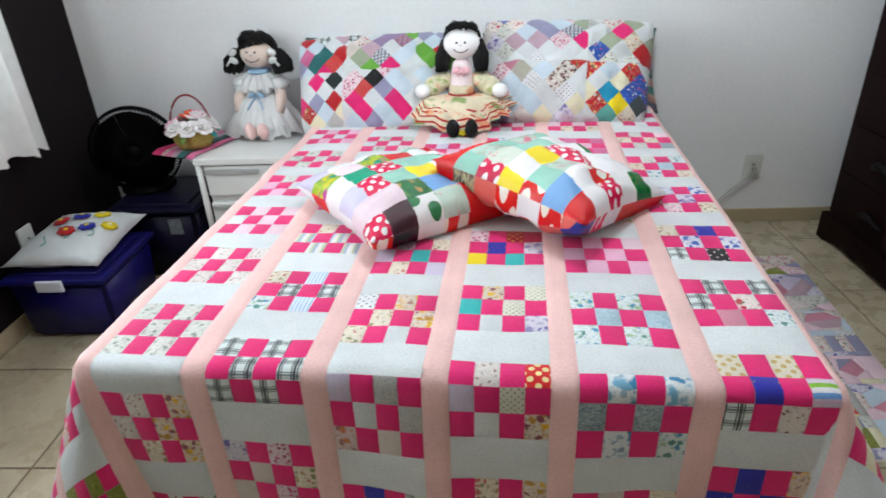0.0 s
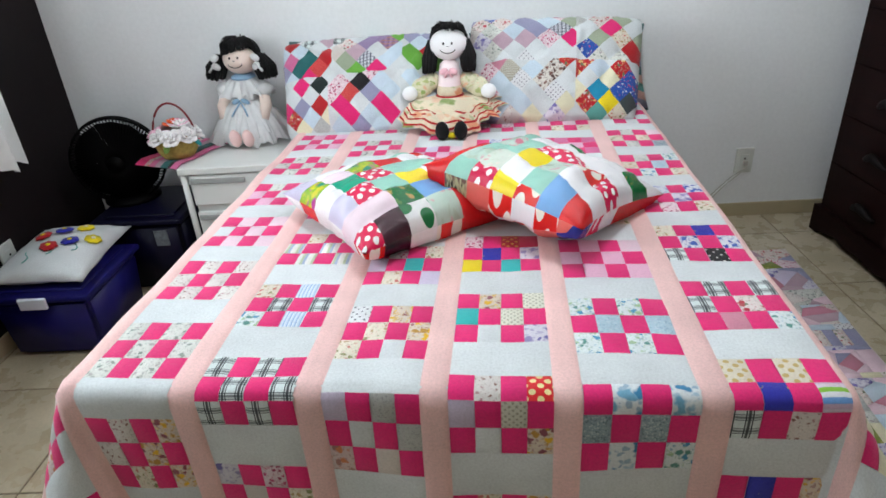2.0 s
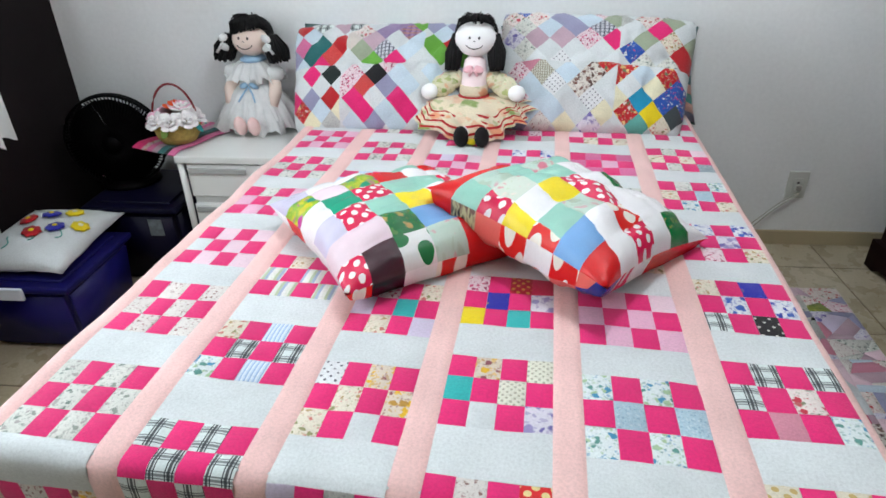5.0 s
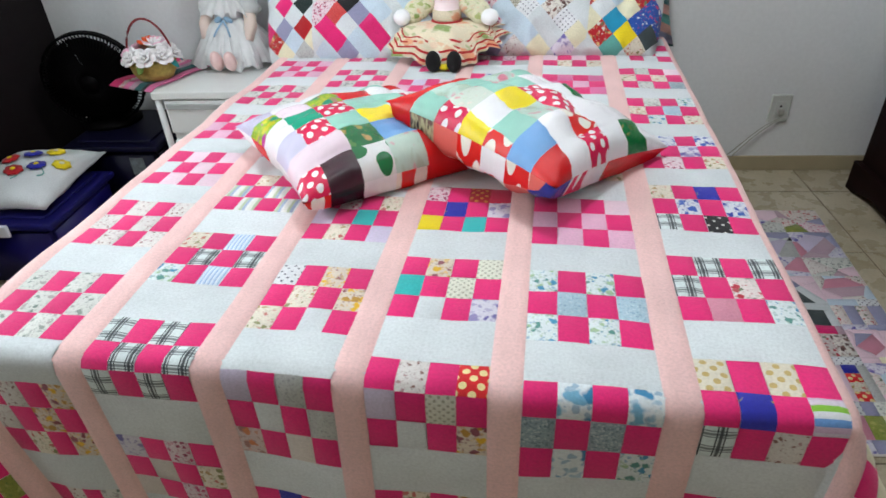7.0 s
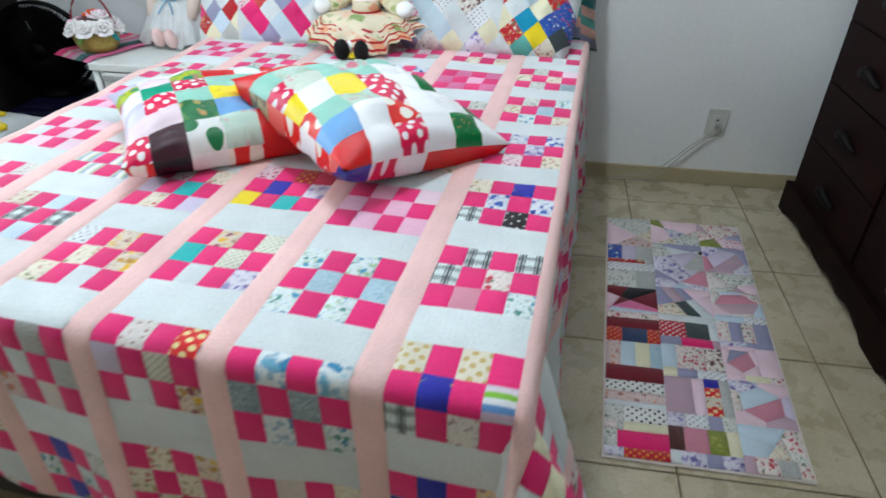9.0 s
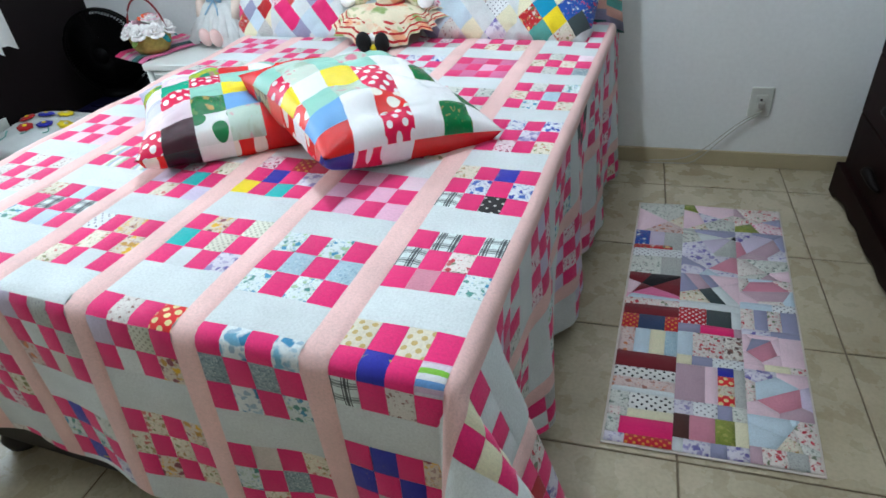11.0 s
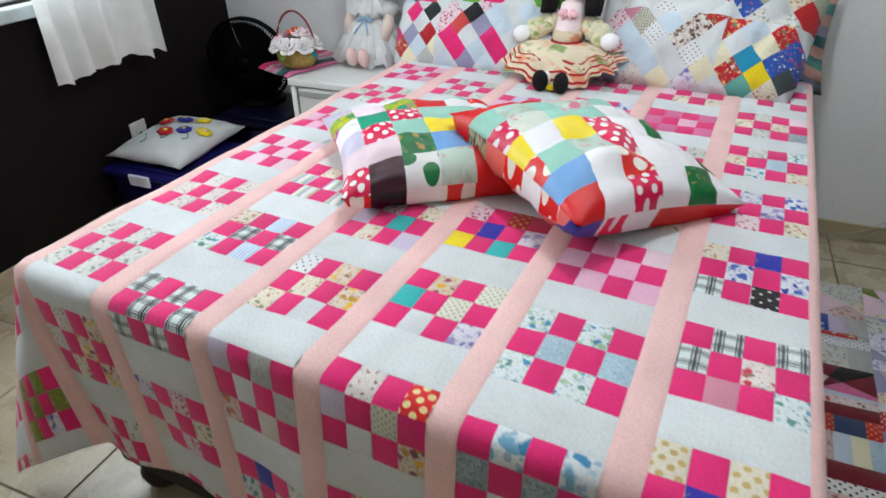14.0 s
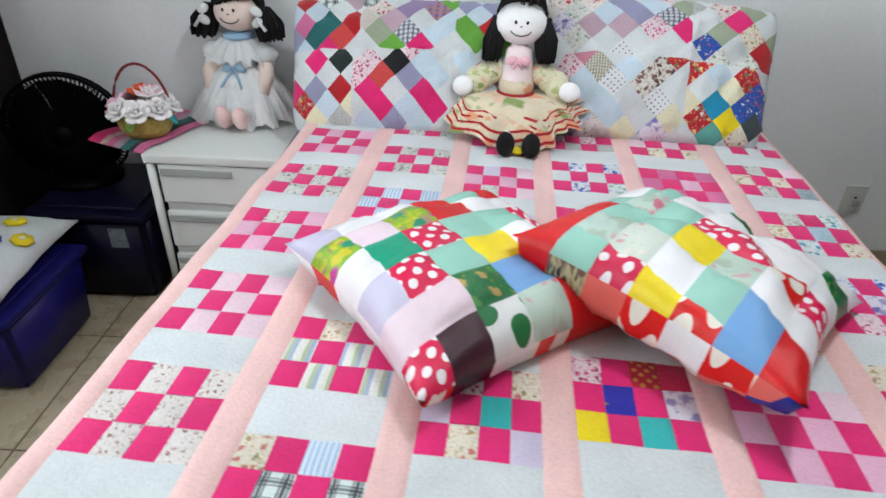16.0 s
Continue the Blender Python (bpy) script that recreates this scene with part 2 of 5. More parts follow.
M_WALL = wall_paint("white_wall_paint", (246, 249, 250), 0.75)
# made-up taupe for the unseen wall, sets the warm bounce on the bed foot
M_FARWALL = wall_paint("bounce_wall_paint", (182, 168, 152), 0.8)
M_BROWN = wall_paint("dark_brown_wall_paint", (27, 20, 21), 0.65, 0.3, gloss=0.14)
M_CEIL = wall_paint("ceiling_paint", (226, 226, 224), 0.85)
M_SILL = wall_paint("pale_window_stone", (178, 190, 192), 0.4)


def plain(name, base, rough=0.5, metal=0.0, vary=0.12, scale=14, bump=0.1, grain=None, gloss=0.5):
    k = Mat(name, rough, metal)
    k.b.inputs["Specular IOR Level"].default_value = gloss
    o = k.coords("Object", grain or 1.0)
    n = k.noise(o, scale, 5)
    k.colour(k.mix(1.0, srgb(*base), k.ramp(n, [(0.3, 1.0 - vary), (0.7, 1.0)]), 'MULTIPLY'))
    k.bump(k.noise(o, scale * 6, 3), bump, 0.001)
    return k.m


def tile_material():
    k = Mat("beige_ceramic_tile", 0.26)
    o = k.coords("Object")
    i = k.node("ShaderNodeObjectInfo")
    tone = k.ramp(i.outputs["Random"], [(0.0, 0.93), (1.0, 1.0)])
    add = k.node("ShaderNodeVectorMath", operation='ADD')
    k.link(o, add.inputs[0])
    k.link(i.outputs["Location"], add.inputs[1])
    cloud = k.ramp(k.noise(add.outputs[0], 5, 6), [(0.3, srgb(168, 155, 128)), (0.7, srgb(192, 181, 156))])
    speck = k.ramp(k.noise(add.outputs[0], 90, 3), [(0.35, 0.9), (0.6, 1.0)])
    k.colour(k.mix(1.0, k.mix(1.0, cloud, speck, 'MULTIPLY'), tone, 'MULTIPLY'))
    r = k.ramp(k.noise(add.outputs[0], 12, 4), [(0.3, 0.2), (0.7, 0.38)])
    k.link(r, k.b.inputs["Roughness"])
    return k.m


M_TILE = tile_material()
M_GROUT = plain("grey_brown_grout", (118, 104, 84), 0.9)
M_BASE = plain("beige_baseboard_tile", (184, 171, 140), 0.3, vary=0.1, scale=8)
M_LACQUER = plain("white_lacquer", (226, 229, 226), 0.3, vary=0.05, scale=6, bump=0.04)
M_GROOVE = plain("grey_recess", (168, 172, 170), 0.5)
M_DARKWOOD = plain("dark_red_brown_wood", (29, 10, 9), 0.6, gloss=0.08, vary=0.5, scale=5, grain=(6, 0.8, 6))
M_HANDLE = plain("dark_wood_handle", (12, 6, 6), 0.6, gloss=0.15)
M_BED = plain("dark_brown_bed_base", (22, 14, 14), 0.6)
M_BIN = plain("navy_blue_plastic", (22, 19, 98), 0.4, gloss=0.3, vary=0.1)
# the blue plastic again, with the dim corner's shade put into its colour
M_BINSHADE = plain("shaded_blue_plastic", (9, 8, 36), 0.45, gloss=0.2, vary=0.1)
M_BINLID = plain("deep_blue_plastic_lid", (19, 17, 84), 0.45, gloss=0.2, vary=0.1)
M_LATCH = plain("pale_plastic_latch", (222, 228, 240), 0.4)
M_STICKER = plain("grey_label_sticker", (120, 130, 136), 0.5, vary=0.5, scale=60)
M_BLACK = plain("black_plastic", (4, 3, 4), 0.55, gloss=0.08, vary=0.1)
M_PLATE = plain("white_socket_plate", (212, 216, 210), 0.35, vary=0.04)
M_HOLE = plain("dark_socket_hole", (40, 36, 34), 0.7)
M_CABLE = plain("grey_cable", (176, 174, 166), 0.5)
M_MATTRESS = plain("cream_mattress_cloth", (214, 206, 196), 0.9)
M_WICKER = plain("straw_wicker", (186, 164, 84), 0.8, vary=0.35, scale=70)
M_REDROD = plain("dark_red_handle", (130, 24, 32), 0.45)
M_HAIR = plain("black_yarn", (12, 10, 12), 0.95, vary=0.4, scale=90, bump=0.8)
M_SKIN = plain("white_felt", (242, 242, 242), 0.95, vary=0.05)
M_BLUSH = plain("blush_felt", (246, 228, 230), 0.95, vary=0.06)
M_FOOT = plain("rosy_felt", (240, 206, 202), 0.95, vary=0.06)
M_PEACH = plain("peach_felt", (238, 218, 206), 0.95, vary=0.06)
M_INK = plain("black_thread", (24, 20, 22), 0.9)
M_BLUEBOW = plain("pale_blue_ribbon", (150, 186, 214), 0.5)
M_PINKBOW = plain("pink_ribbon", (244, 190, 200), 0.35)
M_TULLE = plain("white_tulle", (246, 248, 248), 0.9, vary=0.10, scale=40, bump=0.6)
_tb = M_TULLE.node_tree.nodes["Principled BSDF"]
_tb.inputs["Alpha"].default_value = 0.72
M_PETAL = plain("white_cloth_petal", (240, 236, 236), 0.8, vary=0.08, scale=40)
M_PETALP = plain("pink_cloth_petal", (244, 196, 216), 0.8, vary=0.1, scale=40)
M_ORANGE = plain("orange_cloth", (230, 90, 40), 0.8)
M_LEAF = plain("teal_leaf_cloth", (40, 140, 140), 0.8)
M_LEAFG = plain("green_leaf_cloth", (110, 140, 60), 0.8)
M_LAMPGLASS = Mat("frosted_lamp_glass", 0.5)
M_LAMPGLASS.colour((0.9, 0.9, 0.88, 1))
M_LAMPGLASS.b.inputs["Emission Color"].default_value = (1, 0.97, 0.93, 1)
M_LAMPGLASS.b.inputs["Emission Strength"].default_value = 2.0
M_LAMPGLASS = M_LAMPGLASS.m
M_ALU = plain("white_aluminium", (206, 210, 212), 0.4, 0.2)
_g = Mat("window_glass", 0.02)
_g.b.inputs["Transmission Weight"].default_value = 1.0
_g.b.inputs["IOR"].default_value = 1.45
M_GLASS = _g.m


def curtain_material():
    k = Mat("white_cotton_curtain", 0.9)
    o = k.coords("Object")
    k.colour(k.mix(1.0, srgb(244, 246, 244), k.ramp(k.noise(o, 20, 5), [(0.3, 0.92), (0.7, 1.0)]), 'MULTIPLY'))
    k.bump(k.noise(o, 300, 3), 0.3, 0.001)
    tr = k.node("ShaderNodeBsdfTranslucent")
    tr.inputs[0].default_value = (0.86, 0.88, 0.88, 1)
    mx = k.node("ShaderNodeMixShader")
    mx.inputs[0].default_value = 0.13
    k.link(k.b.outputs[0], mx.inputs[1])
    k.link(tr.outputs[0], mx.inputs[2])
    k.link(mx.outputs[0], k.t.nodes["Material Output"].inputs[0])
    return k.m


M_CURTAIN = curtain_material()

# ---- mesh helpers ----


def finish(bm, name, mats, smooth=False):
    me = bpy.data.meshes.new(name)
    bmesh.ops.recalc_face_normals(bm, faces=bm.faces[:])
    bm.to_mesh(me)
    bm.free()
    for m in (mats if isinstance(mats, (list, tuple)) else [mats]):
        me.materials.append(m)
    if smooth:
        for p in me.polygons:
            p.use_smooth = True
    return me


def part(name, bm, mats, parent=None, label="", smooth=False, m=None):
    ob = new(name, finish(bm, name, mats, smooth))
    if parent is not None:
        ob.parent = parent
    if m is not None:
        ob.matrix_local = m
    if label:
        ob["label"] = label
    return ob


def thing(name, m, label, category, group="", kind=""):
    ob = new(name)
    ob.empty_display_size = 0.1
    ob.matrix_world = m
    return tagged(ob, label, category, group, kind)


def box(bm, x0, x1, y0, y1, z0, z1, bevel=0.0, seg=2, mat=0):
    vs = [bm.verts.new((x, y, z)) for x in (x0, x1) for y in (y0, y1) for z in (z0, z1)]
    fs = [bm.faces.new([vs[i] for i in q]) for q in ((0, 1, 3, 2), (4, 6, 7, 5), (0, 4, 5, 1), (2, 3, 7, 6), (0, 2, 6, 4), (1, 5, 7, 3))]
    for f in fs:
        f.material_index = mat
    if bevel:
        es = list({e for f in fs for e in f.edges})
        r = bmesh.ops.bevel(bm, geom=es, offset=bevel, segments=seg, affect='EDGES', profile=0.5, clamp_overlap=True)
        for f in r["faces"]:
            f.material_index = mat
    return bm


def boxed(*a, **k):
    return box(bmesh.new(), *a, **k)


def tube(bm, pts, r, n=8, mat=0, taper=None, closed=False):
    """A round rod along points."""
    pts = [Vector(p) for p in pts]
    rings = []
    for i, p in enumerate(pts):
        if closed:
            d = pts[(i + 1) % len(pts)] - pts[i - 1]
        else:
            d = pts[min(i + 1, len(pts) - 1)] - pts[max(i - 1, 0)]
        d.normalize()
        up = Vector((0, 0, 1)) if abs(d.z) < 0.9 else Vector((1, 0, 0))
        a = d.cross(up).normalized()
        b = d.cross(a)
        rr = r if taper is None else r * taper[i]
        rings.append([bm.verts.new(p + (a * math.cos(2 * math.pi * j / n) + b * math.sin(2 * math.pi * j / n)) * rr) for j in range(n)])
    pairs = list(zip(rings, rings[1:])) + ([(rings[-1], rings[0])] if closed else [])
    for r0, r1 in pairs:
        for j in range(n):
            f = bm.faces.new((r0[j], r0[(j + 1) % n], r1[(j + 1) % n], r1[j]))
            f.material_index = mat
    if not closed:
        for ring in (rings[0], rings[-1]):
            bm.faces.new(ring).material_index = mat
    return bm


def ball(bm, c, r, mat=0, seg=16, rings=10, squash=None, m=None):
    q = bmesh.ops.create_uvsphere(bm, u_segments=seg, v_segments=rings, radius=1.0)
    rr = (r, r, r) if isinstance(r, (int, float)) else r
    mm = Matrix.Translation(c) @ (m or Matrix()) @ Matrix.Diagonal((*rr, 1))
    bmesh.ops.transform(bm, matrix=mm, verts=q["verts"])
    for f in {f for v in q["verts"] for f in v.link_faces}:
        f.material_index = mat
    return q["verts"]


def lathe(bm, prof, n=24, mat=0, c=(0, 0, 0), wave=None):
    """A turned form from (radius, height) pairs."""
    rings = []
    for i, (r, z) in enumerate(prof):
        ring = []
        for j in range(n):
            a = 2 * math.pi * j / n
            rr = r * (1 + (wave(a, i) if wave else 0))
            ring.append(bm.verts.new((c[0] + rr * math.cos(a), c[1] + rr * math.sin(a), c[2] + z)))
        rings.append(ring)
    for r0, r1 in zip(rings, rings[1:]):
        for j in range(n):
            bm.faces.new((r0[j], r0[(j + 1) % n], r1[(j + 1) % n], r1[j])).material_index = mat
    bm.faces.new(rings[0][::-1]).material_index = mat
    bm.faces.new(rings[-1]).material_index = mat
    return bm

# ---- the room ----
RX, RY = 3.84, -3.55          # far corner of the room, in room axes
TH = 0.14                    # wall thickness
WY0, WY1, WZ0, WZ1 = -2.36, -0.62, 0.89, 2.05   # window opening in the dark wall


def setting(name, bm, mats, label, category, m=ROOM):
    ob = part(name, bm, mats)
    ob.matrix_world = m
    return tagged(ob, label, category, kind="structure")


floor = setting("floor", boxed(-TH, RX + TH, RY - TH, TH, -0.10, -0.004), M_GROUT, "beige ceramic tile floor with thin dark joints", "floor")
setting("wall_north", boxed(-TH, RX + TH, 0.0, TH, 0.0, CEIL), M_WALL, "plain white painted wall behind the bed head", "wall")
bm = bmesh.new()
box(bm, -TH, 0, RY, WY0, 0, CEIL)
box(bm, -TH, 0, WY1, 0, 0, CEIL)
box(bm, -TH, 0, WY0, WY1, 0, WZ0)
box(bm, -TH, 0, WY0, WY1, WZ1, CEIL)
setting("wall_west", bm, M_BROWN, "very dark brown painted wall with a window", "wall")
setting("wall_east", boxed(RX, RX + TH, RY, 0, 0, CEIL), M_WALL, "plain white painted side wall", "wall")
# unseen, added to close the room and throw light back
setting("wall_south", boxed(-TH, RX + TH, RY - TH, RY, 0, CEIL), M_FARWALL, "unseen plain wall behind the viewer, its taupe tone set for bounce light", "wall")
setting("ceiling", boxed(-TH, RX + TH, RY - TH, TH, CEIL, CEIL + 0.1), M_CEIL, "plain white ceiling", "ceiling")
setting("baseboard", boxed(0.012, RX - 0.001, -0.012, -0.001, 0.0, 0.068, 0.003, 1), M_BASE, "beige tile baseboard along the white wall", "baseboard")
setting("baseboard_west", boxed(0.001, 0.012, RY + 0.001, -0.013, 0.0, 0.068, 0.003, 1), M_BASE, "beige tile baseboard along the dark wall", "baseboard")

win = thing("window_1", ROOM @ pose(-0.07, (WY0 + WY1) / 2, WZ0), "white aluminium sliding window in the dark wall", "window", kind="structure")
hw, hh = (WY1 - WY0) / 2, WZ1 - WZ0
bm = bmesh.new()
for y0, y1, z0, z1 in ((-hw, hw, 0, 0.05), (-hw, hw, hh - 0.05, hh), (-hw, -hw + 0.05, 0.05, hh - 0.05), (hw - 0.05, hw, 0.05, hh - 0.05), (-0.03, 0.03, 0.05, hh - 0.05)):
    box(bm, -0.03, 0.03, y0 + 0.001, y1 - 0.001, z0 + 0.001, z1 - 0.001, 0.004, 1)
part("window_frame", bm, M_ALU, win)
for y0, y1 in ((-hw + 0.05, -0.03), (0.03, hw - 0.05)):
    pane = part("pane", boxed(-0.003, 0.003, y0, y1, 0.05, hh - 0.05), M_GLASS, win)
    pane.visible_shadow = False
part("window_sill", boxed(0.032, 0.115, -hw - 0.04, hw + 0.04, -0.045, -0.001, 0.006), M_SILL, win, "pale grey stone sill")

# ---- socket on the white wall, its cable, socket on the dark wall ----


def socket(m, label):
    s = thing("wall_socket", m, label, "socket")
    part("plate", boxed(-0.041, 0.041, -0.010, 0.0, -0.06, 0.06, 0.004), M_PLATE, s)
    part("insert", boxed(-0.019, 0.019, -0.0135, -0.0102, -0.032, 0.032, 0.003), M_PLATE, s)
    for z in (-0.012, 0.012):
        part("hole", boxed(-0.004, 0.004, -0.0155, -0.0137, z - 0.004, z + 0.004), M_HOLE, s)
    return s


s = socket(ROOM @ pose(3.068, -0.0005, 0.283), "white rectangular wall socket with a plug in it")
bm = boxed(-0.010, 0.012, -0.034, -0.016, -0.018, 0.006, 0.005)
part("plug", bm, M_CABLE, s, "small grey plug")
socket(ROOM @ pose(0.0005, -0.697, 0.306, 0, 0, 90), "white socket plate on the dark wall")
bm = bmesh.new()
for k, (dx, sag) in enumerate(((0.0, 0.0), (0.02, 0.03))):
    pts = []
    for i in range(15):
        u = i / 14
        x = 3.078 - dx - 0.40 * u
        z = 0.25 - dx - 0.225 * (1 - (1 - u) ** 2) + 0.035 * math.sin(u * 7) * (1 - u) - sag * math.sin(u * math.pi)
        pts.append((x, -0.022 - 0.02 * u, max(z, 0.014)))
    tube(bm, pts, 0.0021, 6)
c = part("cable", bm, M_CABLE, smooth=True)
c.matrix_world = ROOM
tagged(c, "thin grey double cable hanging from the wall socket", "cable")

# ---- curtain ----
bm = bmesh.new()
uvl = bm.loops.layers.uv.new("UVMap")
N, K = 96, 26
rows = []
for k in range(K + 1):
    v = k / K
    row = []
    for i in range(N + 1):
        u = i / N
        y = -1.04 + 0.505 * u + 0.012 * math.sin(u * 9 + v * 3) - 0.02 * v
        amp = 0.018 + 0.022 * (1 - v)
        x = 0.085 + amp * math.sin(u * 2 * math.pi * 4.3 + 1.3 * math.sin(u * 5 + 0.6 * v)) + 0.009 * math.sin(u * 43 + v * 3) * (0.4 + u)
        z0 = 0.615 + 0.012 * math.sin(u * 2 * math.pi * 4.3 + 1.2) + 0.016 * math.sin(u * 3.0) + 0.006 * abs(math.sin(u * 60))
        row.append(bm.verts.new((x, y, z0 + (2.25 - z0) * v)))
    rows.append(row)
for k in range(K):
    for i in range(N):
        bm.faces.new((rows[k][i], rows[k][i + 1], rows[k + 1][i + 1], rows[k + 1][i]))
cur = thing("curtain", ROOM @ pose(0, 0, 0), "short white cotton curtain hanging in folds at the window", "curtain")
part("cloth", bm, M_CURTAIN, cur, smooth=True)
bm = bmesh.new()
tube(bm, [(0.085, -2.2, 2.26), (0.085, -0.35, 2.26)], 0.012, 10)
for y in (-2.21, -0.34):
    ball(bm, (0.085, y, 2.26), 0.022)
part("rod", bm, M_ALU, cur, smooth=True)
for y in (-2.1, -0.4):
    part("bracket", boxed(0.001, 0.085, y - 0.008, y + 0.008, 2.238, 2.248), M_ALU, cur)

# ---- ceiling lamp ----
cl = thing("ceiling_lamp", pose(LAMP[0], LAMP[1], CEIL), "white ceiling lamp holder with a bare lit bulb", "lamp")
part("base", lathe(bmesh.new(), [(0.10, -0.03), (0.11, -0.015), (0.11, -0.001)], 28), M_ALU, cl, smooth=True)
part("holder", lathe(bmesh.new(), [(0.022, -0.15), (0.026, -0.06), (0.03, -0.031)], 20), M_ALU, cl, smooth=True)
part("bulb", lathe(bmesh.new(), [(0.01, -0.235), (0.03, -0.225), (0.036, -0.20), (0.028, -0.17), (0.02, -0.151)], 20), M_LAMPGLASS, cl, smooth=True)

# ---- bed ----
HX, FY, HY, TOP = 0.69, 0.705, 2.60, 0.655
bed = thing("bed", pose(0, 0, 0), "double bed with a dark base under a thick mattress", "bed")
part("base", boxed(-HX + 0.03, HX - 0.03, FY + 0.045, HY, 0.07, 0.36, 0.02), M_BED, bed, "dark brown upholstered base")
part("mattress", boxed(-HX + 0.02, HX - 0.02, FY + 0.025, HY, 0.362, TOP - 0.012, 0.05, 4), M_MATTRESS, bed, smooth=True)

for x in (-HX + 0.11, HX - 0.11):
    for y in (FY + 0.10, HY - 0.12):
        bm = bmesh.new()
        lathe(bm, [(0.030, 0.001), (0.052, 0.018), (0.058, 0.042), (0.046, 0.062), (0.040, 0.0695)], 20, c=(x, y, 0))
        part("foot", bm, M_BED, bed, "round dark wooden foot", smooth=True)

# ---- the patchwork bedspread ----
R = 0.024                       # roundness of the mattress edge
UX, VF = 0.656, 0.734           # where the flat top ends, sideways and at the foot
ARC = R * math.pi / 2


def fall(d, slope=0.05):
    """How far out and down the cloth lies, d past the flat top."""
    if d <= 0:
        return 0.0, 0.0
    if d < ARC:
        a = d / R
        return R * math.sin(a), R * (1 - math.cos(a))
    e = d - ARC
    return R + slope * e, R + e * 0.9985


def side_wave(s, u, v):
    if s > 0:
        return 0.050 * math.sin(v * 15.0 + 1.9) + 0.020 * math.sin(v * 33 + u * 5) + 0.02
    return 0.105 * math.sin(v * 11.0 + 0.6) + 0.040 * math.sin(v * 27 + u * 4) + 0.03


def foot_wave(u, v):
    return 0.045 * math.sin(u * 8.0 + 1.0) + 0.020 * math.sin(u * 23 + v * 4) + 0.02


FLAP = radians(15)               # how far the loose corner stands off the side


def drape(u, v):
    """Place of the flat cloth's point (u, v) on the bed."""
    s = 1 if u >= 0 else -1
    du, dv = abs(u) - UX, VF - v
    slope = 0.01 if s > 0 else 0.05
    ripple = 0.0045 * noise.noise((u * 5, v * 5, 1.0)) + 0.0020 * noise.noise((u * 17 + v * 6, v * 13, 4.0))
    near = max(0.0, 1 + max(du, dv) / 0.12)          # soft, uneven edges
    ripple += 0.006 * noise.noise((u * 3.1, v * 4.3, 7.0)) * min(1.0, near) ** 2
    ripple *= 1 - 0.6 * min(1.0, max(0.0, du, dv) / 0.1)
    if du <= 0 and dv <= 0:
        return Vector((u, v, TOP + ripple))
    if dv <= 0:
        o, d = fall(du, slope)
        e = max(0.0, du - ARC)
        k = min(1.0, max(0.0, (0.915 - v) / 0.05)) if s > 0 else 0.0
        k = k * k * (3 - 2 * k)
        o += e * (side_wave(s, u, v) * (1 - 0.6 * k) + k * math.sin(FLAP))
        y = v + 0.01 * e * math.sin(v * 19) + (0.10 * e * k if s > 0 else 0.0)
        return Vector((s * (UX + o), y, max(TOP - d + ripple, 0.012)))
    if du <= 0:
        o, d = fall(dv, 0.012)
        e = max(0.0, dv - ARC)
        m = min(1.0, max(0.0, (-u - UX + 0.25) / 0.25))
        m = m * m * (3 - 2 * m)
        return Vector((u + 0.13 * e * m, VF - o - e * foot_wave(u, v) + 0.06 * e * m, TOP - d + ripple))
    r = math.hypot(du, dv)
    phi = math.atan2(dv, du)
    k = phi / (math.pi / 2)
    o, d = fall(r, slope * (1 - k) + 0.012 * k)
    e = max(0.0, r - ARC)
    w0 = e * side_wave(s, u, VF) * (0.4 if s > 0 else 1.0) * (1 - k)
    w1 = e * foot_wave(s * UX, v) * k
    if s > 0:
        th = FLAP * (1 - k) + radians(20) * math.sin(math.pi * k)
        ax, ay = math.cos(phi), math.sin(phi)
        shift = 0.10 * e * (1 - k)
    else:
        th = radians(19) * math.sin(math.pi * k ** 0.85) ** 0.8
        ax, ay, shift = 0.92, 0.38, 0.06 * e * k * k
    out = e * math.sin(th)
    drop = (d - e) + e * math.cos(th) if e > 0 else d
    side = 0.07 * e * math.sin(2 * math.pi * k)
    x = UX + (o + w0) * math.cos(phi) + out * ax + side - (0.13 * e * k * k if s < 0 else 0.0)
    y = VF - (o + w1) * math.sin(phi) - out * ay + side + shift
    return Vector((s * x, y, max(TOP - drop + ripple, 0.012)))


def lift(u, v, h):
    p = drape(u, v)
    a = drape(u + 0.004, v) - drape(u - 0.004, v)
    b = drape(u, v + 0.004) - drape(u, v - 0.004)
    n = a.cross(b)
    if n.length < 1e-9:
        n = Vector((0, 0, 1))
    return p + n.normalized() * h


def cloth_piece(bm, uvl, u0, u1, v0, v1, nu, nv, mat=0, seam=-0.0008, puff=0.0014):
    g = []
    for j in range(nv + 1):
        row = []
        for i in range(nu + 1):
            edge = i in (0, nu) or j in (0, nv)
            u, v = u0 + (u1 - u0) * i / nu, v0 + (v1 - v0) * j / nv
            row.append((bm.verts.new(lift(u, v, seam if edge else puff)), (u, v)))
        g.append(row)
    for j in range(nv):
        for i in range(nu):
            q = (g[j][i], g[j][i + 1], g[j + 1][i + 1], g[j + 1][i])
            f = bm.faces.new([a for a, _ in q])
            f.material_index = mat
            f.smooth = True
            for loop, (_, t) in zip(f.loops, q):
                loop[uvl].uv = t


PITCH, PERIOD = 0.2245, 0.2615
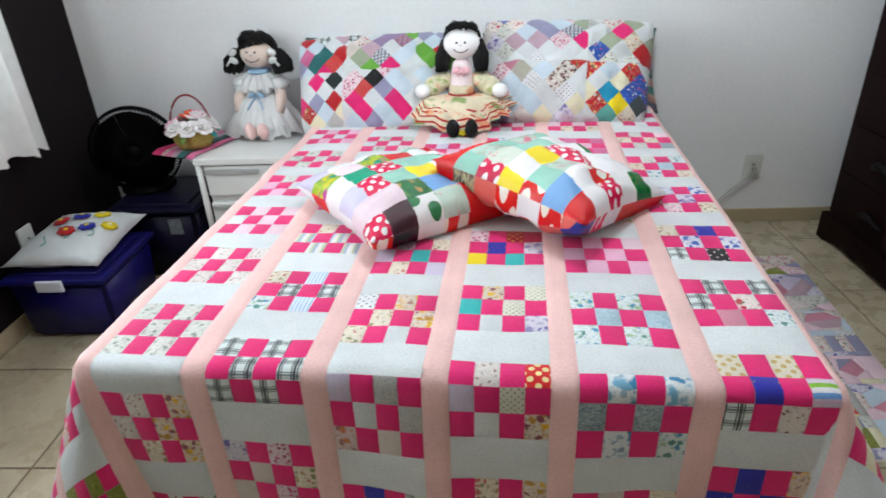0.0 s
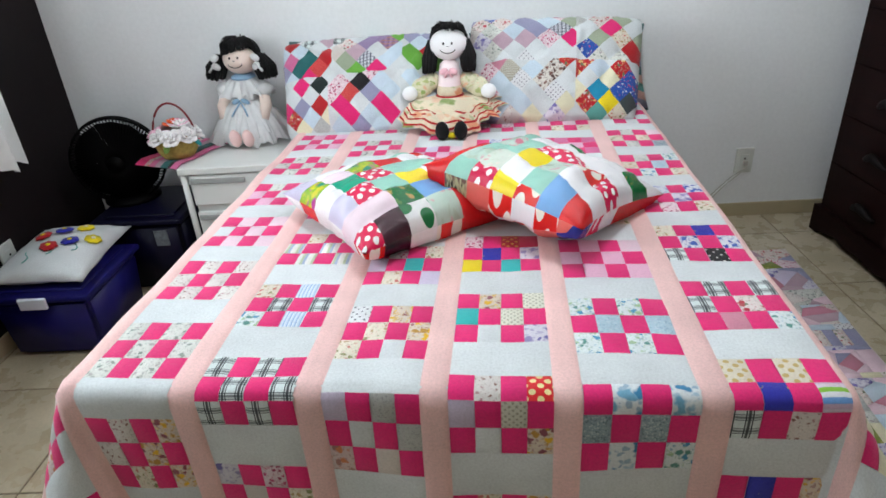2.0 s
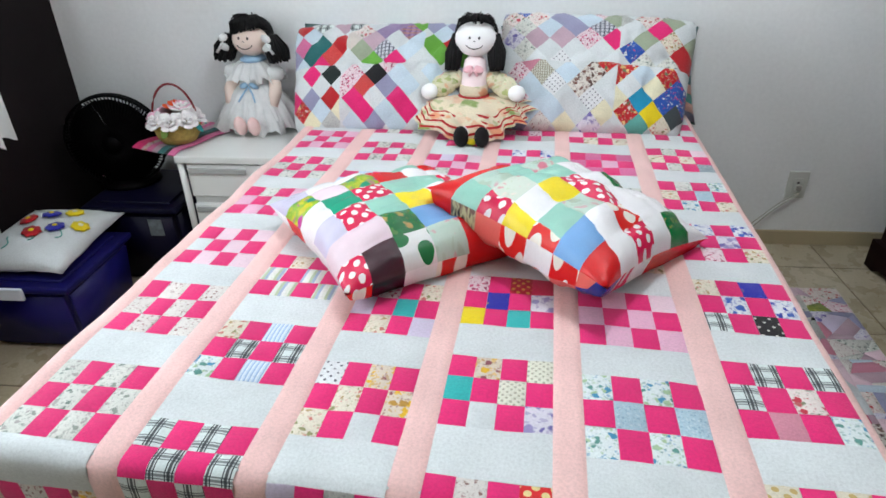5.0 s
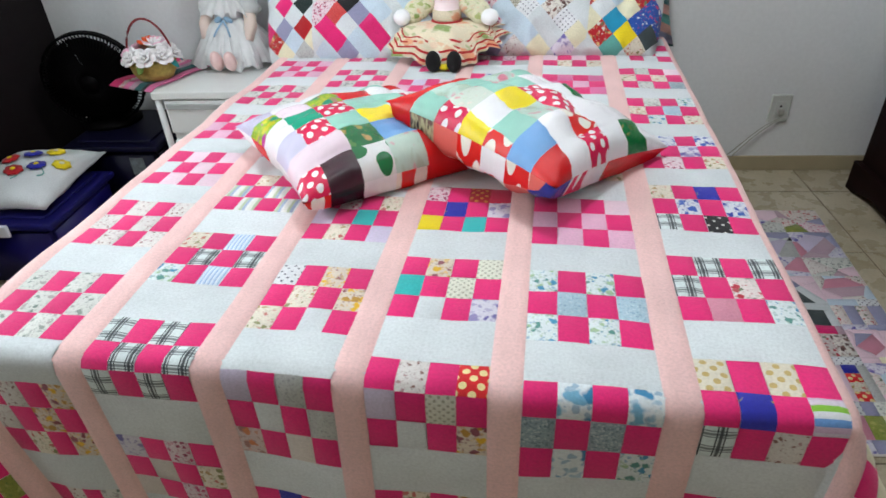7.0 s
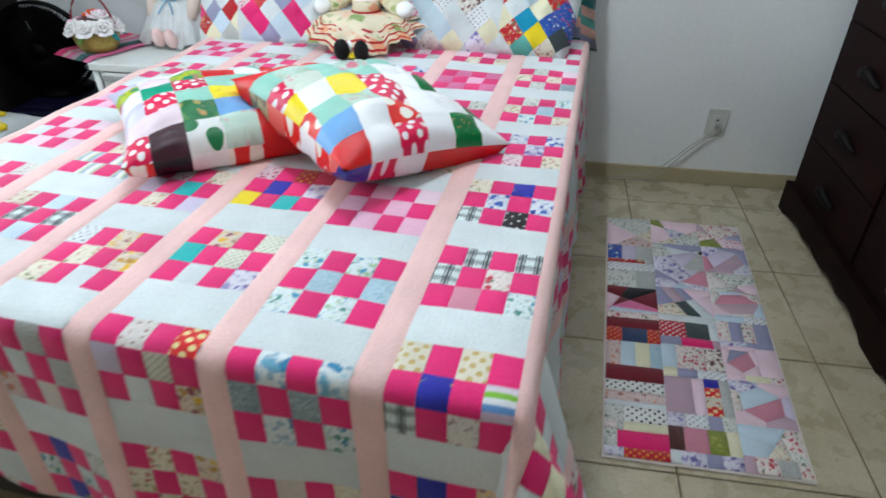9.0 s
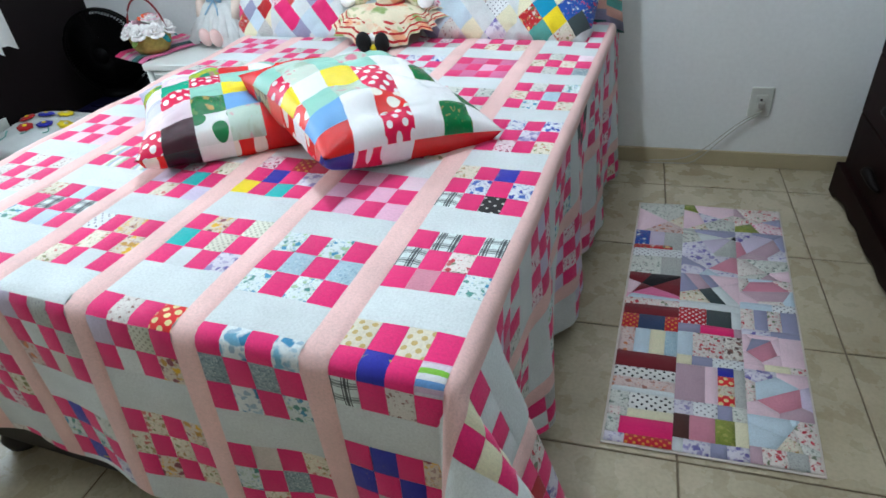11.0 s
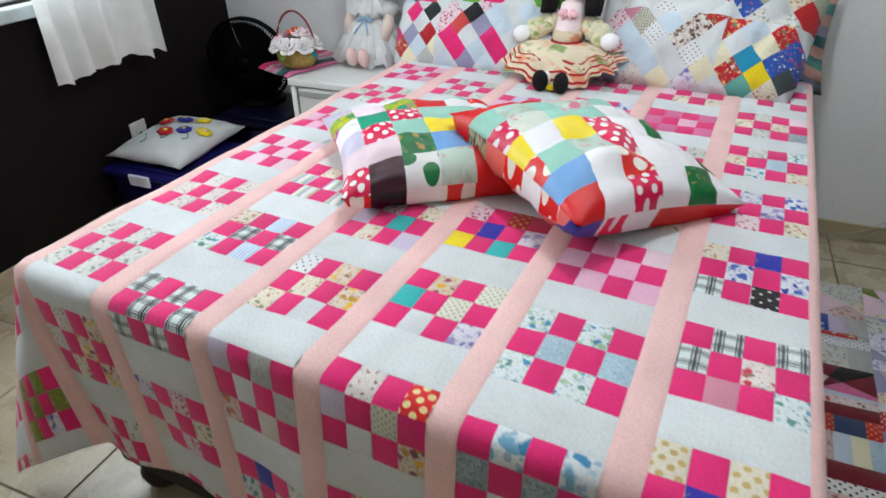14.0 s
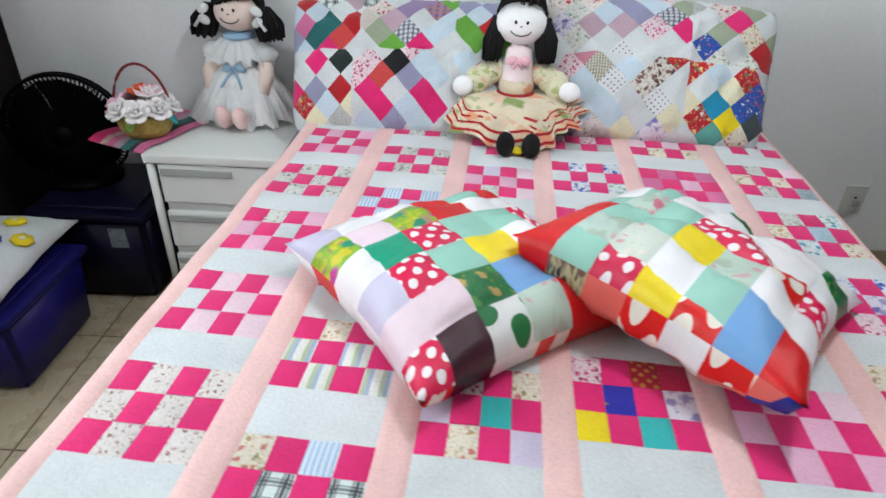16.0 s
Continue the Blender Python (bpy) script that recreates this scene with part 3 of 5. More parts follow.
# each column: where it begins across, its width, where one chequered block begins, the height of a row
COLUMN = {0: (-0.636, 0.173, 0.749, 0.0570), 1: (-0.413, 0.176, 0.647, 0.0545), 2: (-0.188, 0.167, 0.806, 0.0575),
          3: (0.027, 0.174, 0.860, 0.0557), 4: (0.248, 0.185, 0.824, 0.0600), 5: (0.483, 0.176, 0.897, 0.0593)}
UEND = 1.27                      # flat end of the cloth at the side
HEM, HEAD = 0.268, 2.585         # flat ends of the cloth at the foot and the head


def column(col):
    if col in COLUMN:
        return COLUMN[col]
    if col < 0:
        return (-0.691 - 0.180 + PITCH * (col + 1), 0.180, 0.585 if col == -1 else 0.66, 0.0565)
    return (0.712 + PITCH * (col - 6), 0.180, 0.6255 if col == 6 else COLUMN[(col * 5 + 3) % 6][2] - 0.11, 0.0565)


# how much closer together the blocks are sewn towards the head, column by column
CLOSER = {-2: 0.038, -1: 0.038, 0: 0.038, 1: 0.026, 2: 0.030, 3: 0.013, 4: -0.010, 5: 0.003}


def block_start(col, b):
    return column(col)[2] + PERIOD * b - CLOSER.get(col, 0.0) * max(0, b - 1) / 3


# blocks, three rows of four from the head end; p is hot pink
P = "hotpink"
BLOCKS = {
    (0, -1): "p brownfloral p yellowfloral/brownfloral p yellowfloral p/p creamfloral p yellowfloral",
    (0, 0): "greyfloral p greyfloral p/p greyfloral p greyfloral/greyfloral p greyfloral p",
    (0, 1): "p brownfloral p brownfloral/brownfloral p brownfloral p/p brownfloral p brownfloral",
    (0, 2): "p palepink p palepink/white p palepink p/p palepink p palepink",
    (0, 3): "p greyfloral p lightpink/lightpink p white p/p lightpink p lightpink",
    (0, 4): "p greyfloral p greyfloral/greyfloral p greyfloral p/p greyfloral p greyfloral",
    (1, -1): "lilacfloral p pinkfloral p/p beige p creamfloral/beige p pinkfloral p",
    (1, 0): "plaid p plaid p/p plaid p plaid/plaid p plaid p",
    (1, 1): "creamfloral p bluestripe p/p plaid p plaid/bluefloral p bluestripe p",
    (1, 2): "p creamfloral p greenstripe/greenstripe p greenstripe p/p greenstripe p greenstripe",
    (1, 4): "p bluestripe p bluestripe/bluestripe p bluestripe p/p bluestripe p bluestripe",
    (1, 5): "p greyfloral p greyfloral/white p white p/p greyfloral p greyfloral",
    (2, -1): "lavender p grey p/p white p grey/orangefloral p beige p",
    (2, 0): "smalldot p yellowfloral p/p creamfloral p yellowfloral/creamfloral p white p",
    (2, 1): "p pinkfloral p creamfloral/lavender p teal p/p creamfloral p lavender",
    (2, 4): "p lavender p palepink/lightpink p lightpink p/p greyfloral p palepink",
    (3, -1): "p brownfloral p reddots/lavender p creamsmall p/p white p yellowfloral",
    (3, 0): "p yellowfloral p creamsmall/teal p creamsmall p/p white p lilacfloral",
    (3, 1): "pinkfloral p goldred darkpink/p royal p lilacfloral/yellow p teal p",
    (3, 4): "p blueflower p blueflower/white p white p/p blueflower p bluefloral",
    (4, -1): "p bigblue p bigblue/greyblue p greyblue p/p bigblue p bluefloral",
    (4, 0): "bluefloral p bluefloral p/p paleblue p paleblue/bluefloral p bluefloral p",
    (4, 1): "p lightpink p palepink/lightpink p lightpink p/p lightpink p lightpink",
    (4, 4): "p rose p rose/rose p lightpink p/p rose p rose",
    (5, -1): "creamdots p creamdots p/p royal p brightstripe/plaid p brownfloral p",
    (5, 0): "p plaid p plaid/plaid p redfloral p/p dusty p bluefloral",
    (5, 1): "creamfloral p royal p/p blueflower p blueflower/plaid p blackdots p",
    (5, 2): "p blueflower p blueflower/white p lilacfloral p/p pinkfloral p creamfloral",
    (5, 3): "p greyfloral p bluefloral/creamfloral p paleblue p/p bluefloral p creamfloral",
    (5, 4): "p greyfloral p palepink/creamfloral p creamfloral p/p greyfloral p greyblue",
    (6, 0): "p white p white/butter p butter p/p butter p white",
    (6, 4): "black p white p/p black p white/black p white p",
    (6, 1): "p white p greyfloral/white p dusty p/p lavender p white",
    (7, 0): "redfloral p lilacfloral p/p crimson p grey/redfloral p dusty p",
    (-1, -1): "olive p olive p/p olive p olive/olive p lilacfloral p",
    (-1, 0): "p grey p orangefloral/beige p grey p/p orangefloral p white",
    (0, -2): "p brownfloral p greyfloral/brownfloral p brownfloral p/p greyfloral p brownfloral",
    (2, -2): "p royal p greyfloral/bluefloral p bluefloral p/p royal p lilacfloral",
    (3, -2): "p creamfloral p yellowfloral/creamfloral p creamfloral p/p yellowfloral p creamfloral",
    (4, -2): "p beige p creamfloral/bluefloral p greyblue p/p creamfloral p beige",
    (5, -2): "p royal p yellowfloral/royal p royal p/p beige p royal",
}
rng = random.Random(7)
FILL = ["greyfloral", "creamfloral", "palepink", "white", "bluefloral", "lavender", "pinkfloral", "brownfloral", "grey", "lightpink"]
bedspread = thing("bedspread", pose(0, 0, 0), "pink and white patchwork bedspread spread over the bed", "bedspread")
mats_used = list(FABRIC)
index = {n: i for i, n in enumerate(mats_used)}
rest = bmesh.new()
rest_uv = rest.loops.layers.uv.new("UVMap")


def quilt_piece(name, cloth, u0, u1, v0, v1, nu, nv, near):
    u1 = min(u1, UEND)
    if u1 - u0 < 0.006:
        return
    if near:
        bm = bmesh.new()
        uvl = bm.loops.layers.uv.new("UVMap")
        cloth_piece(bm, uvl, u0, u1, v0, v1, nu, nv)
        part(name, bm, FABRIC[cloth], bedspread)
    else:
        cloth_piece(rest, rest_uv, u0, u1, v0, v1, nu, nv, index[cloth])


for col in range(-2, 9):
    u0, width, start, rowh = column(col)
    sq = width / 4
    top = 0 <= col <= 5
    b = -3
    while True:
        v0 = block_start(col, b)
        if v0 > HEAD:
            break
        spec = BLOCKS.get((col, b))
        if spec is None:
            one, two = rng.choice(FILL), rng.choice(FILL)
            flip = rng.random() < (0.25 if top else 0.5)
            grid = [[(P if (i + j + flip) % 2 == 0 else (one if j % 2 else two)) for i in range(4)] for j in range(3)]
        else:
            grid = [[(P if w == "p" else w) for w in row.split()] for row in spec.split("/")]
        for j in range(3):
            for i in range(4):
                a, c = v0 + rowh * (2 - j), v0 + rowh * (3 - j)
                a, c = max(a, HEM), min(c, HEAD)
                if c - a < 0.008:
                    continue
                near = (top and c < 1.33) or (col == 6 and c < 0.9)
                jit = (rng.uniform(-1, 1) * 0.0007, rng.uniform(-1, 1) * 0.0007)
                quilt_piece("patch", grid[j][i], u0 + sq * i + jit[0], u0 + sq * (i + 1) + jit[0], a + jit[1], c + jit[1], 4, 4, near)
        a, c = max(v0 + 3 * rowh, HEM), min(block_start(col, b + 1), HEAD)
        if c - a > 0.008:
            quilt_piece("panel", "white", u0, u0 + width, a, c, 10, 6, top)
        b += 1
# sashes between the columns
for col in range(-2, 9):
    u1 = column(col)[0]
    u0 = column(col - 1)[0] + column(col - 1)[1]
    bm = bmesh.new()
    uvl = bm.loops.layers.uv.new("UVMap")
    cloth_piece(bm, uvl, u0, u1, HEM, HEAD, 6, 78, puff=0.0016)
    part("sash", bm, FABRIC["sash"], bedspread)
patchwork = part("patchwork", rest, [FABRIC[n] for n in mats_used], bedspread)
patchwork["kind"] = "stuff"
bm = bmesh.new()
uvl = bm.loops.layers.uv.new("UVMap")
cloth_piece(bm, uvl, column(-2)[0] - 0.042, UEND - 0.002, HEM + 0.002, HEAD - 0.002, 84, 90, seam=-0.0028, puff=-0.0028)
part("backing", bm, FABRIC["white"], bedspread)

# ---- cushions and pillows ----


def cut(bm, p, n):
    geom = bm.verts[:] + bm.edges[:] + bm.faces[:]
    bmesh.ops.bisect_plane(bm, geom=geom, plane_co=p, plane_no=n, dist=1e-5)


def puffed(w, h, thick, pick, cuts, fine=(12, 10), sharp=0.12, wrinkle=0.006, seed=0.0, back=None, power=(0.5, 0.5), under=None, taper=0.0, cell=None, pucker=None, corner=0.0):
    """A stuffed cushion: its front is cut along cuts [(point, normal)], pick(x, y) gives each piece its cloth."""
    names = []
    out = bmesh.new()
    uvl = out.loops.layers.uv.new("UVMap")
    tag = out.faces.layers.int.new("cell")
    keys = [None]
    for sign in (1, -1):
        flat = bmesh.new()
        vs = [flat.verts.new((x * w / 2, y * h / 2, 0)) for x, y in ((-1, -1), (1, -1), (1, 1), (-1, 1))]
        flat.faces.new(vs)
        if sign > 0 or back is None:
            for p, n in cuts:
                cut(flat, p, n)
        for i in range(1, fine[0]):
            cut(flat, (-w / 2 + w * i / fine[0], 0, 0), (1, 0, 0))
        for i in range(1, fine[1]):
            cut(flat, (0, -h / 2 + h * i / fine[1], 0), (0, 1, 0))
        for f in flat.faces:
            c = f.calc_center_median()
            n = pick(c.x, c.y, sign > 0) if (sign > 0 or back is None) else back
            if n not in names:
                names.append(n)
            f.material_index = names.index(n)
        vmap = {}
        for v in flat.verts:
            a, b = 2 * v.co.x / w, 2 * v.co.y / h
            full = max(0.0, 1 - abs(a) ** 2.4) ** power[0] * max(0.0, 1 - abs(b) ** 2.4) ** power[1]
            x = v.co.x * (1 - sharp * (1 - b * b) * abs(a) ** 2) * (1 + taper * b)
            y = v.co.y * (1 - sharp * (1 - a * a) * abs(b) ** 2)
            x *= 1 - corner * (a * b) ** 4
            y *= 1 - corner * (a * b) ** 4
            if sign < 0 and under is not None:
                full = full ** 0.55
            z = (thick / 2 if sign > 0 else -(thick / 2 if under is None else under)) * full
            edge = max(abs(a), abs(b))
            z += min(1.0, 1.5 * full) * wrinkle * noise.noise((x * 14 + seed, y * 14, sign)) * (1 - edge ** 4) + min(1.0, 1.5 * full) * wrinkle * 0.8 * noise.noise((x * 40 + seed, y * 8, 3)) * edge * (1 - edge ** 8)
            if pucker and sign > 0:
                z -= 0.0042 * math.exp(-(pucker(v.co.x, v.co.y) / 0.007) ** 2) * min(1.0, full * 1.5)
            vmap[v] = out.verts.new((x, y, z))
        for f in flat.faces:
            ring = list(f.verts) if sign > 0 else list(reversed(f.verts))
            q = out.faces.new([vmap[v] for v in ring])
            q.material_index, q.smooth = f.material_index, True
            if cell and sign > 0:
                c = f.calc_center_median()
                key = cell(c.x, c.y)
                if key not in keys:
                    keys.append(key)
                q[tag] = keys.index(key)
            for loop, v in zip(q.loops, ring):
                loop[uvl].uv = (v.co.x + seed, v.co.y + seed * 0.7)
        flat.free()
    bmesh.ops.remove_doubles(out, verts=out.verts, dist=1e-5)
    return out, [FABRIC[n] for n in names]


def off_line(t, step):
    """How far t is from the nearest seam, seams being a step apart."""
    f = t % 1.0
    return min(f, 1 - f) * step


def sewn(bm, mats, parent, least=0.0007):
    """Every scrap of a cover becomes a part of its own; slivers stay with the back."""
    tag = bm.faces.layers.int["cell"]
    uvl = bm.loops.layers.uv["UVMap"]
    bm.normal_update()
    groups = {}
    for f in bm.faces:
        groups.setdefault(f[tag], []).append(f)
    small = [k for k, fs in groups.items() if k and sum(f.calc_area() for f in fs) < least]
    for k in small:
        groups.setdefault(0, []).extend(groups.pop(k))
    for k, fs in sorted(groups.items()):
        vs = []
        for f in fs:
            for v in f.verts:
                if v not in vs:
                    vs.append(v)
        at = {v: i for i, v in enumerate(vs)}
        name = "patch" if k else "back"
        me = bpy.data.meshes.new(name)
        me.from_pydata([v.co[:] for v in vs], [], [[at[v] for v in f.verts] for f in fs])
        used = sorted({f.material_index for f in fs})
        for i in used:
            me.materials.append(mats[i])
        layer = me.uv_layers.new(name="UVMap")
        n = 0
        for p, f in zip(me.polygons, fs):
            p.material_index, p.use_smooth = used.index(f.material_index), True
            for loop in f.loops:
                layer.data[n].uv = loop[uvl].uv
                n += 1
        me.normals_split_custom_set_from_vertices([v.normal[:] for v in vs])
        ob = new(name, me)
        ob.parent = parent
    bm.free()


def square_cushion(m, rows, side, under, label, seed, shift, shear):
    """rows: cloths from one edge to the other; shift and shear: how the sewn grid lies on the cushion, in squares."""
    w = h = 0.455
    tab = [r.split() for r in rows]
    nx, ny = len(tab[0]), 6
    low = side.split()
    fi = lambda x, y: (x / w + 0.5) * nx - shift[0]
    fj = lambda x, y: (y / h + 0.5) * ny + shift[1] + shear * (x / w + 0.5)

    def pick(x, y, front):
        i = min(nx - 1, max(0, math.floor(fi(x, y))))
        j = min(len(tab) - 1, max(0, math.floor(fj(x, y))))
        return "s_" + (tab[j][i] if front else low[min(i + j, len(low) - 1)])
    cuts = [(((k + shift[0]) / nx * w - w / 2, 0, 0), (1, 0, 0)) for k in range(nx + 1)]
    cuts += [((0, (k - shift[1] - shear * 0.5) / ny * h - h / 2, 0), (shear / w, ny / h, 0)) for k in range(ny + 2)]
    c = thing("cushion", m, label, "cushion", "satin patchwork cushions")
    bm, ms = puffed(w, h, 0.160, pick, cuts, fine=(36, 36), sharp=0.10, wrinkle=0.019, seed=seed, power=(0.5, 0.5), under=under,
                    cell=lambda x, y: (max(0, math.floor(fi(x, y))), math.floor(fj(x, y))),
                    pucker=lambda x, y: min(off_line(fi(x, y), w / nx), off_line(fj(x, y), h / ny)))
    sewn(bm, ms, c)
    return c


def corner_pose(left, front, right):
    """A cushion's pose from three of its corners: x runs from left to front."""
    left, front, right = Vector(left), Vector(front), Vector(right)
    ex = (front - left).normalized()
    ez = ex.cross(right - front).normalized()
    ey = ez.cross(ex)
    c = (left + right) / 2
    return Matrix(((ex.x, ey.x, ez.x, c.x), (ex.y, ey.y, ez.y, c.y), (ex.z, ey.z, ez.z, c.z), (0, 0, 0, 1)))


square_cushion(corner_pose((-0.436, 1.442, 0.718), (-0.146, 1.100, 0.712), (0.125, 1.385, 0.700)), [
    "lav multi white lav pink reddots",
    "white pink teal reddots pink maroon",
    "white multi reddots mint green greendots",
    "red red mint yellow blue rose",
    "mint white mint white blue red",
    "red white reddots mint mint mint",
    "red white red white mint red"],
    "white red white white pink bigdots black white bigdots red red", 0.070,
    "square satin patchwork cushion with bright plain and dotted squares", 1.0, (0.1, 0.1), 0.1)
square_cushion(corner_pose((-0.096, 1.395, 0.815), (0.256, 1.140, 0.760), (0.556, 1.460, 0.676)), [
    "red mint reddots yellow bigdots blue red",
    "red rose sprig white mint blue red",
    "red mint mint yellow rose white white",
    "mint rose mint reddots reddots bigdots reddots",
    "white mint white white white white white",
    "white green white green white white green",
    "green white white white white green white"],
    "red dark salmon bigdots white bigdots salmon royal reddots white red red", 0.088,
    "square satin patchwork cushion leaning on the other cushion", 5.0, (0.0, 0.15), 0.9)


def head_pillow(m, w, h, half, blocks, label, seed):
    """Sewn of blocks (x0, x1, y0, y1, middle, cloths); in each, squares on their points, half the size of a square's
    diagonal apart; cloths: 'p,q:name', p counting down to the right and q up to the right from the middle."""
    made = []
    cuts = []
    for x0, x1, y0, y1, (mx, my), text in blocks:
        cloths = {}
        for word in text.split():
            at, name = word.split(":")
            a, b = at.split(",")
            cloths[(int(a), int(b))] = name
        made.append((x0, x1, y0, y1, mx, my, cloths))
        cuts += [((x0, 0, 0), (1, 0, 0)), ((0, y0, 0), (0, 1, 0))]
        for k in range(-6, 7):
            for s in (1, -1):
                # the seams between the squares that run through this block
                c = mx + (2 * k + 1) * half[0]
                n = Vector((1 / half[0], s / half[1], 0))
                near = [(x - c) * n.x + (y - my) * n.y for x in (x0, x1) for y in (y0, y1)]
                if min(near) < 0 < max(near):
                    cuts.append(((c, my, 0), n))

    def find(x, y):
        for i, (x0, x1, y0, y1, mx, my, cloths) in enumerate(made):
            if x0 <= x <= x1 and y0 <= y <= y1:
                a, b = (x - mx) / half[0], (y - my) / half[1]
                return i, (a - b) / 2, (a + b) / 2
        return 0, 9.0, 9.0

    def pick(x, y, front):
        i, p, q = find(x, y)
        return made[i][6].get((math.floor(p + 0.5), math.floor(q + 0.5)), "white")

    def cell(x, y):
        i, p, q = find(x, y)
        return i, math.floor(p + 0.5), math.floor(q + 0.5)

    def seam(x, y):
        i, p, q = find(x, y)
        return min(off_line(p + 0.5, half[0] * 1.4), off_line(q + 0.5, half[0] * 1.4))
    pl = thing("pillow", m, label, "pillow", "pillows at the bed head")
    bm, ms = puffed(w, h, 0.17, pick, cuts, fine=(24, 18), sharp=0.05, corner=0.085, wrinkle=0.020, seed=seed, back="white", power=(0.45, 0.45), under=0.06, taper=0.06,
                    cell=cell, pucker=seam)
    sewn(bm, ms, pl)
    return pl


TILT_P = 52
head_pillow(pose(-0.415, 2.360, 0.788, TILT_P - 3, 0, 1) @ pose(0, 0, 0, 0, 0, 1.5), 0.69, 0.45, (0.0404, 0.0445), [
    (-0.35, -0.138, -0.23, 0.020, (-0.254, -0.013), "0,0:hotpink 2,0:crimson 1,1:petroldark 1,-1:slate 1,-2:redpaisley 0,-2:hotpink 2,-1:ice 3,-1:grey 3,0:butter 2,-2:butter"),
    (-0.138, 0.150, -0.23, 0.020, (-0.010, -0.016), "0,0:black 0,-1:redcheck 0,-2:hotpink 1,-2:hotpink 2,-1:ice 1,0:slate 2,0:hotpink 1,1:ice 2,1:ice 3,0:hotpink 0,1:pinkfloral "
     "-1,-1:pinkfloral -1,-2:pinkfloral 2,-2:slate 3,-1:ice 1,-3:ice 2,-3:ice 0,2:lilacfloral"),
    (0.150, 0.35, -0.23, 0.020, (0.23, -0.05), "0,0:hotpink 1,0:ice 0,-1:white 0,1:lavender 1,1:slate 2,0:crimson -1,0:ice"),
    (-0.35, -0.119, 0.020, 0.23, (-0.256, 0.060), "0,0:petrol 0,1:petrol 0,-1:ice 1,0:hotpink 1,1:redcheck 1,2:crimson -1,1:ice -1,2:plaid 0,3:mauve -1,0:rose -1,-1:slate -2,0:ice -2,1:crimson -3,1:crimson -3,2:beige"),
    (-0.119, 0.150, 0.020, 0.23, (-0.066, 0.073), "0,0:sage 1,1:navyplaid 1,0:green 0,1:mauve -1,0:beige -1,1:redfloral 0,2:purple 0,3:purple 1,3:purpleplaid 2,2:ice 2,3:ice 2,1:hotpink -2,2:plaid -2,1:plaid 1,4:green 1,2:white -1,3:slate"),
    (0.150, 0.35, 0.020, 0.23, (0.215, 0.150), "0,0:ice -1,0:slate 1,0:crimson 1,-1:green 0,1:slate -1,1:ice 2,0:green 0,-1:green")],
    "bed pillow in diagonal patchwork with red, pink and dark squares", 3)
head_pillow(pose(0.320, 2.395, 0.812, TILT_P, 0, 0) @ pose(0, 0, 0, 0, 0, -2), 0.665, 0.46, (0.043, 0.0448), [
    (-0.34, 0.072, -0.24, 0.010, (-0.047, -0.071), "0,0:brownleaf 0,1:brownleaf -1,0:ice -1,-1:smalldot -2,-1:gingham 1,0:smalldot -3,-1:dusty -3,-2:pinkfloral 2,0:butter 2,-1:lilacfloral 1,-2:butter "
     "0,-2:ice -1,-2:ice -2,-2:ice 0,-3:brownfloral -1,-3:ice -1,-4:slate 0,2:redpaisley -2,-3:pinkfloral"),
    (0.072, 0.34, -0.24, 0.010, (0.160, -0.108), "0,0:cyan 1,0:yellow 0,1:butter 0,-1:redpaisley 1,-1:seafoam -1,1:ice -2,0:redpaisley -2,1:redpaisley 1,1:bluepaisley 0,2:redpaisley 1,2:bluepaisley 2,1:charcoal 2,0:creamfloral 2,2:bluepaisley -1,-1:butter"),
    (-0.34, 0.072, 0.010, 0.24, (0.015, 0.144), "0,0:navyplaid 0,-1:pinkfloral -1,0:ice -1,-1:slate -2,-1:slate -1,-2:mauve -2,-2:ice -2,-3:mauve 0,-3:smalldot 1,0:hotpink -1,1:pinkfloral 0,1:sage -3,-2:redfloral -3,-3:greyfloral "
     "-4,-2:bluepaisley -4,-3:redfloral -3,-4:lilacfloral -2,-4:greyfloral -5,-3:slate -4,-4:brownfloral"),
    (0.072, 0.34, 0.010, 0.24, (0.199, 0.149), "0,0:hotpink -1,0:redfloral 0,-1:sage 1,0:creamfloral 0,1:sage 2,0:crimson 2,-1:greyfloral 0,-2:bluepaisley 1,-2:greyfloral -2,-1:grey 2,1:sage -1,1:redfloral 3,1:charcoal 3,0:crimson")],
    "bed pillow in pale diagonal patchwork with a yellow and red corner", 8)
fabric("salmoncloth", 'plain', (232, 178, 164))
for x, seed in ((-0.43, 2.0), (0.345, 6.0)):
    p = thing("pillow", pose(x, 2.565, 0.775, 60, 0, 3), "striped blue and salmon pillow behind the patchwork one", "pillow", "pillows at the bed head")
    stripes = [((0, -0.25 + 0.033 * i, 0), (0.25, 1, 0)) for i in range(16)]
    bm, ms = puffed(0.72, 0.36, 0.11, lambda a, b, f: ("seafoam", "salmoncloth", "petrol", "slate", "salmoncloth")[int((b + 0.25 * a + 1.0) / 0.033) % 5], stripes, sharp=0.06, wrinkle=0.026, seed=seed,
                    cell=lambda a, b: int((b + 0.25 * a + 1.0) / 0.033))
    sewn(bm, ms, p)

# ---- patchwork rug ----
rug = thing("rug", pose(1.086, 1.817, 0.002, 0, 0, 0.4), "long patchwork rug of pale and dark scraps on the tiles", "rug")
RW, RL = 0.482, 1.165
SKEW = 0.07                      # the rug lies pulled a little out of square
rr = random.Random(21)


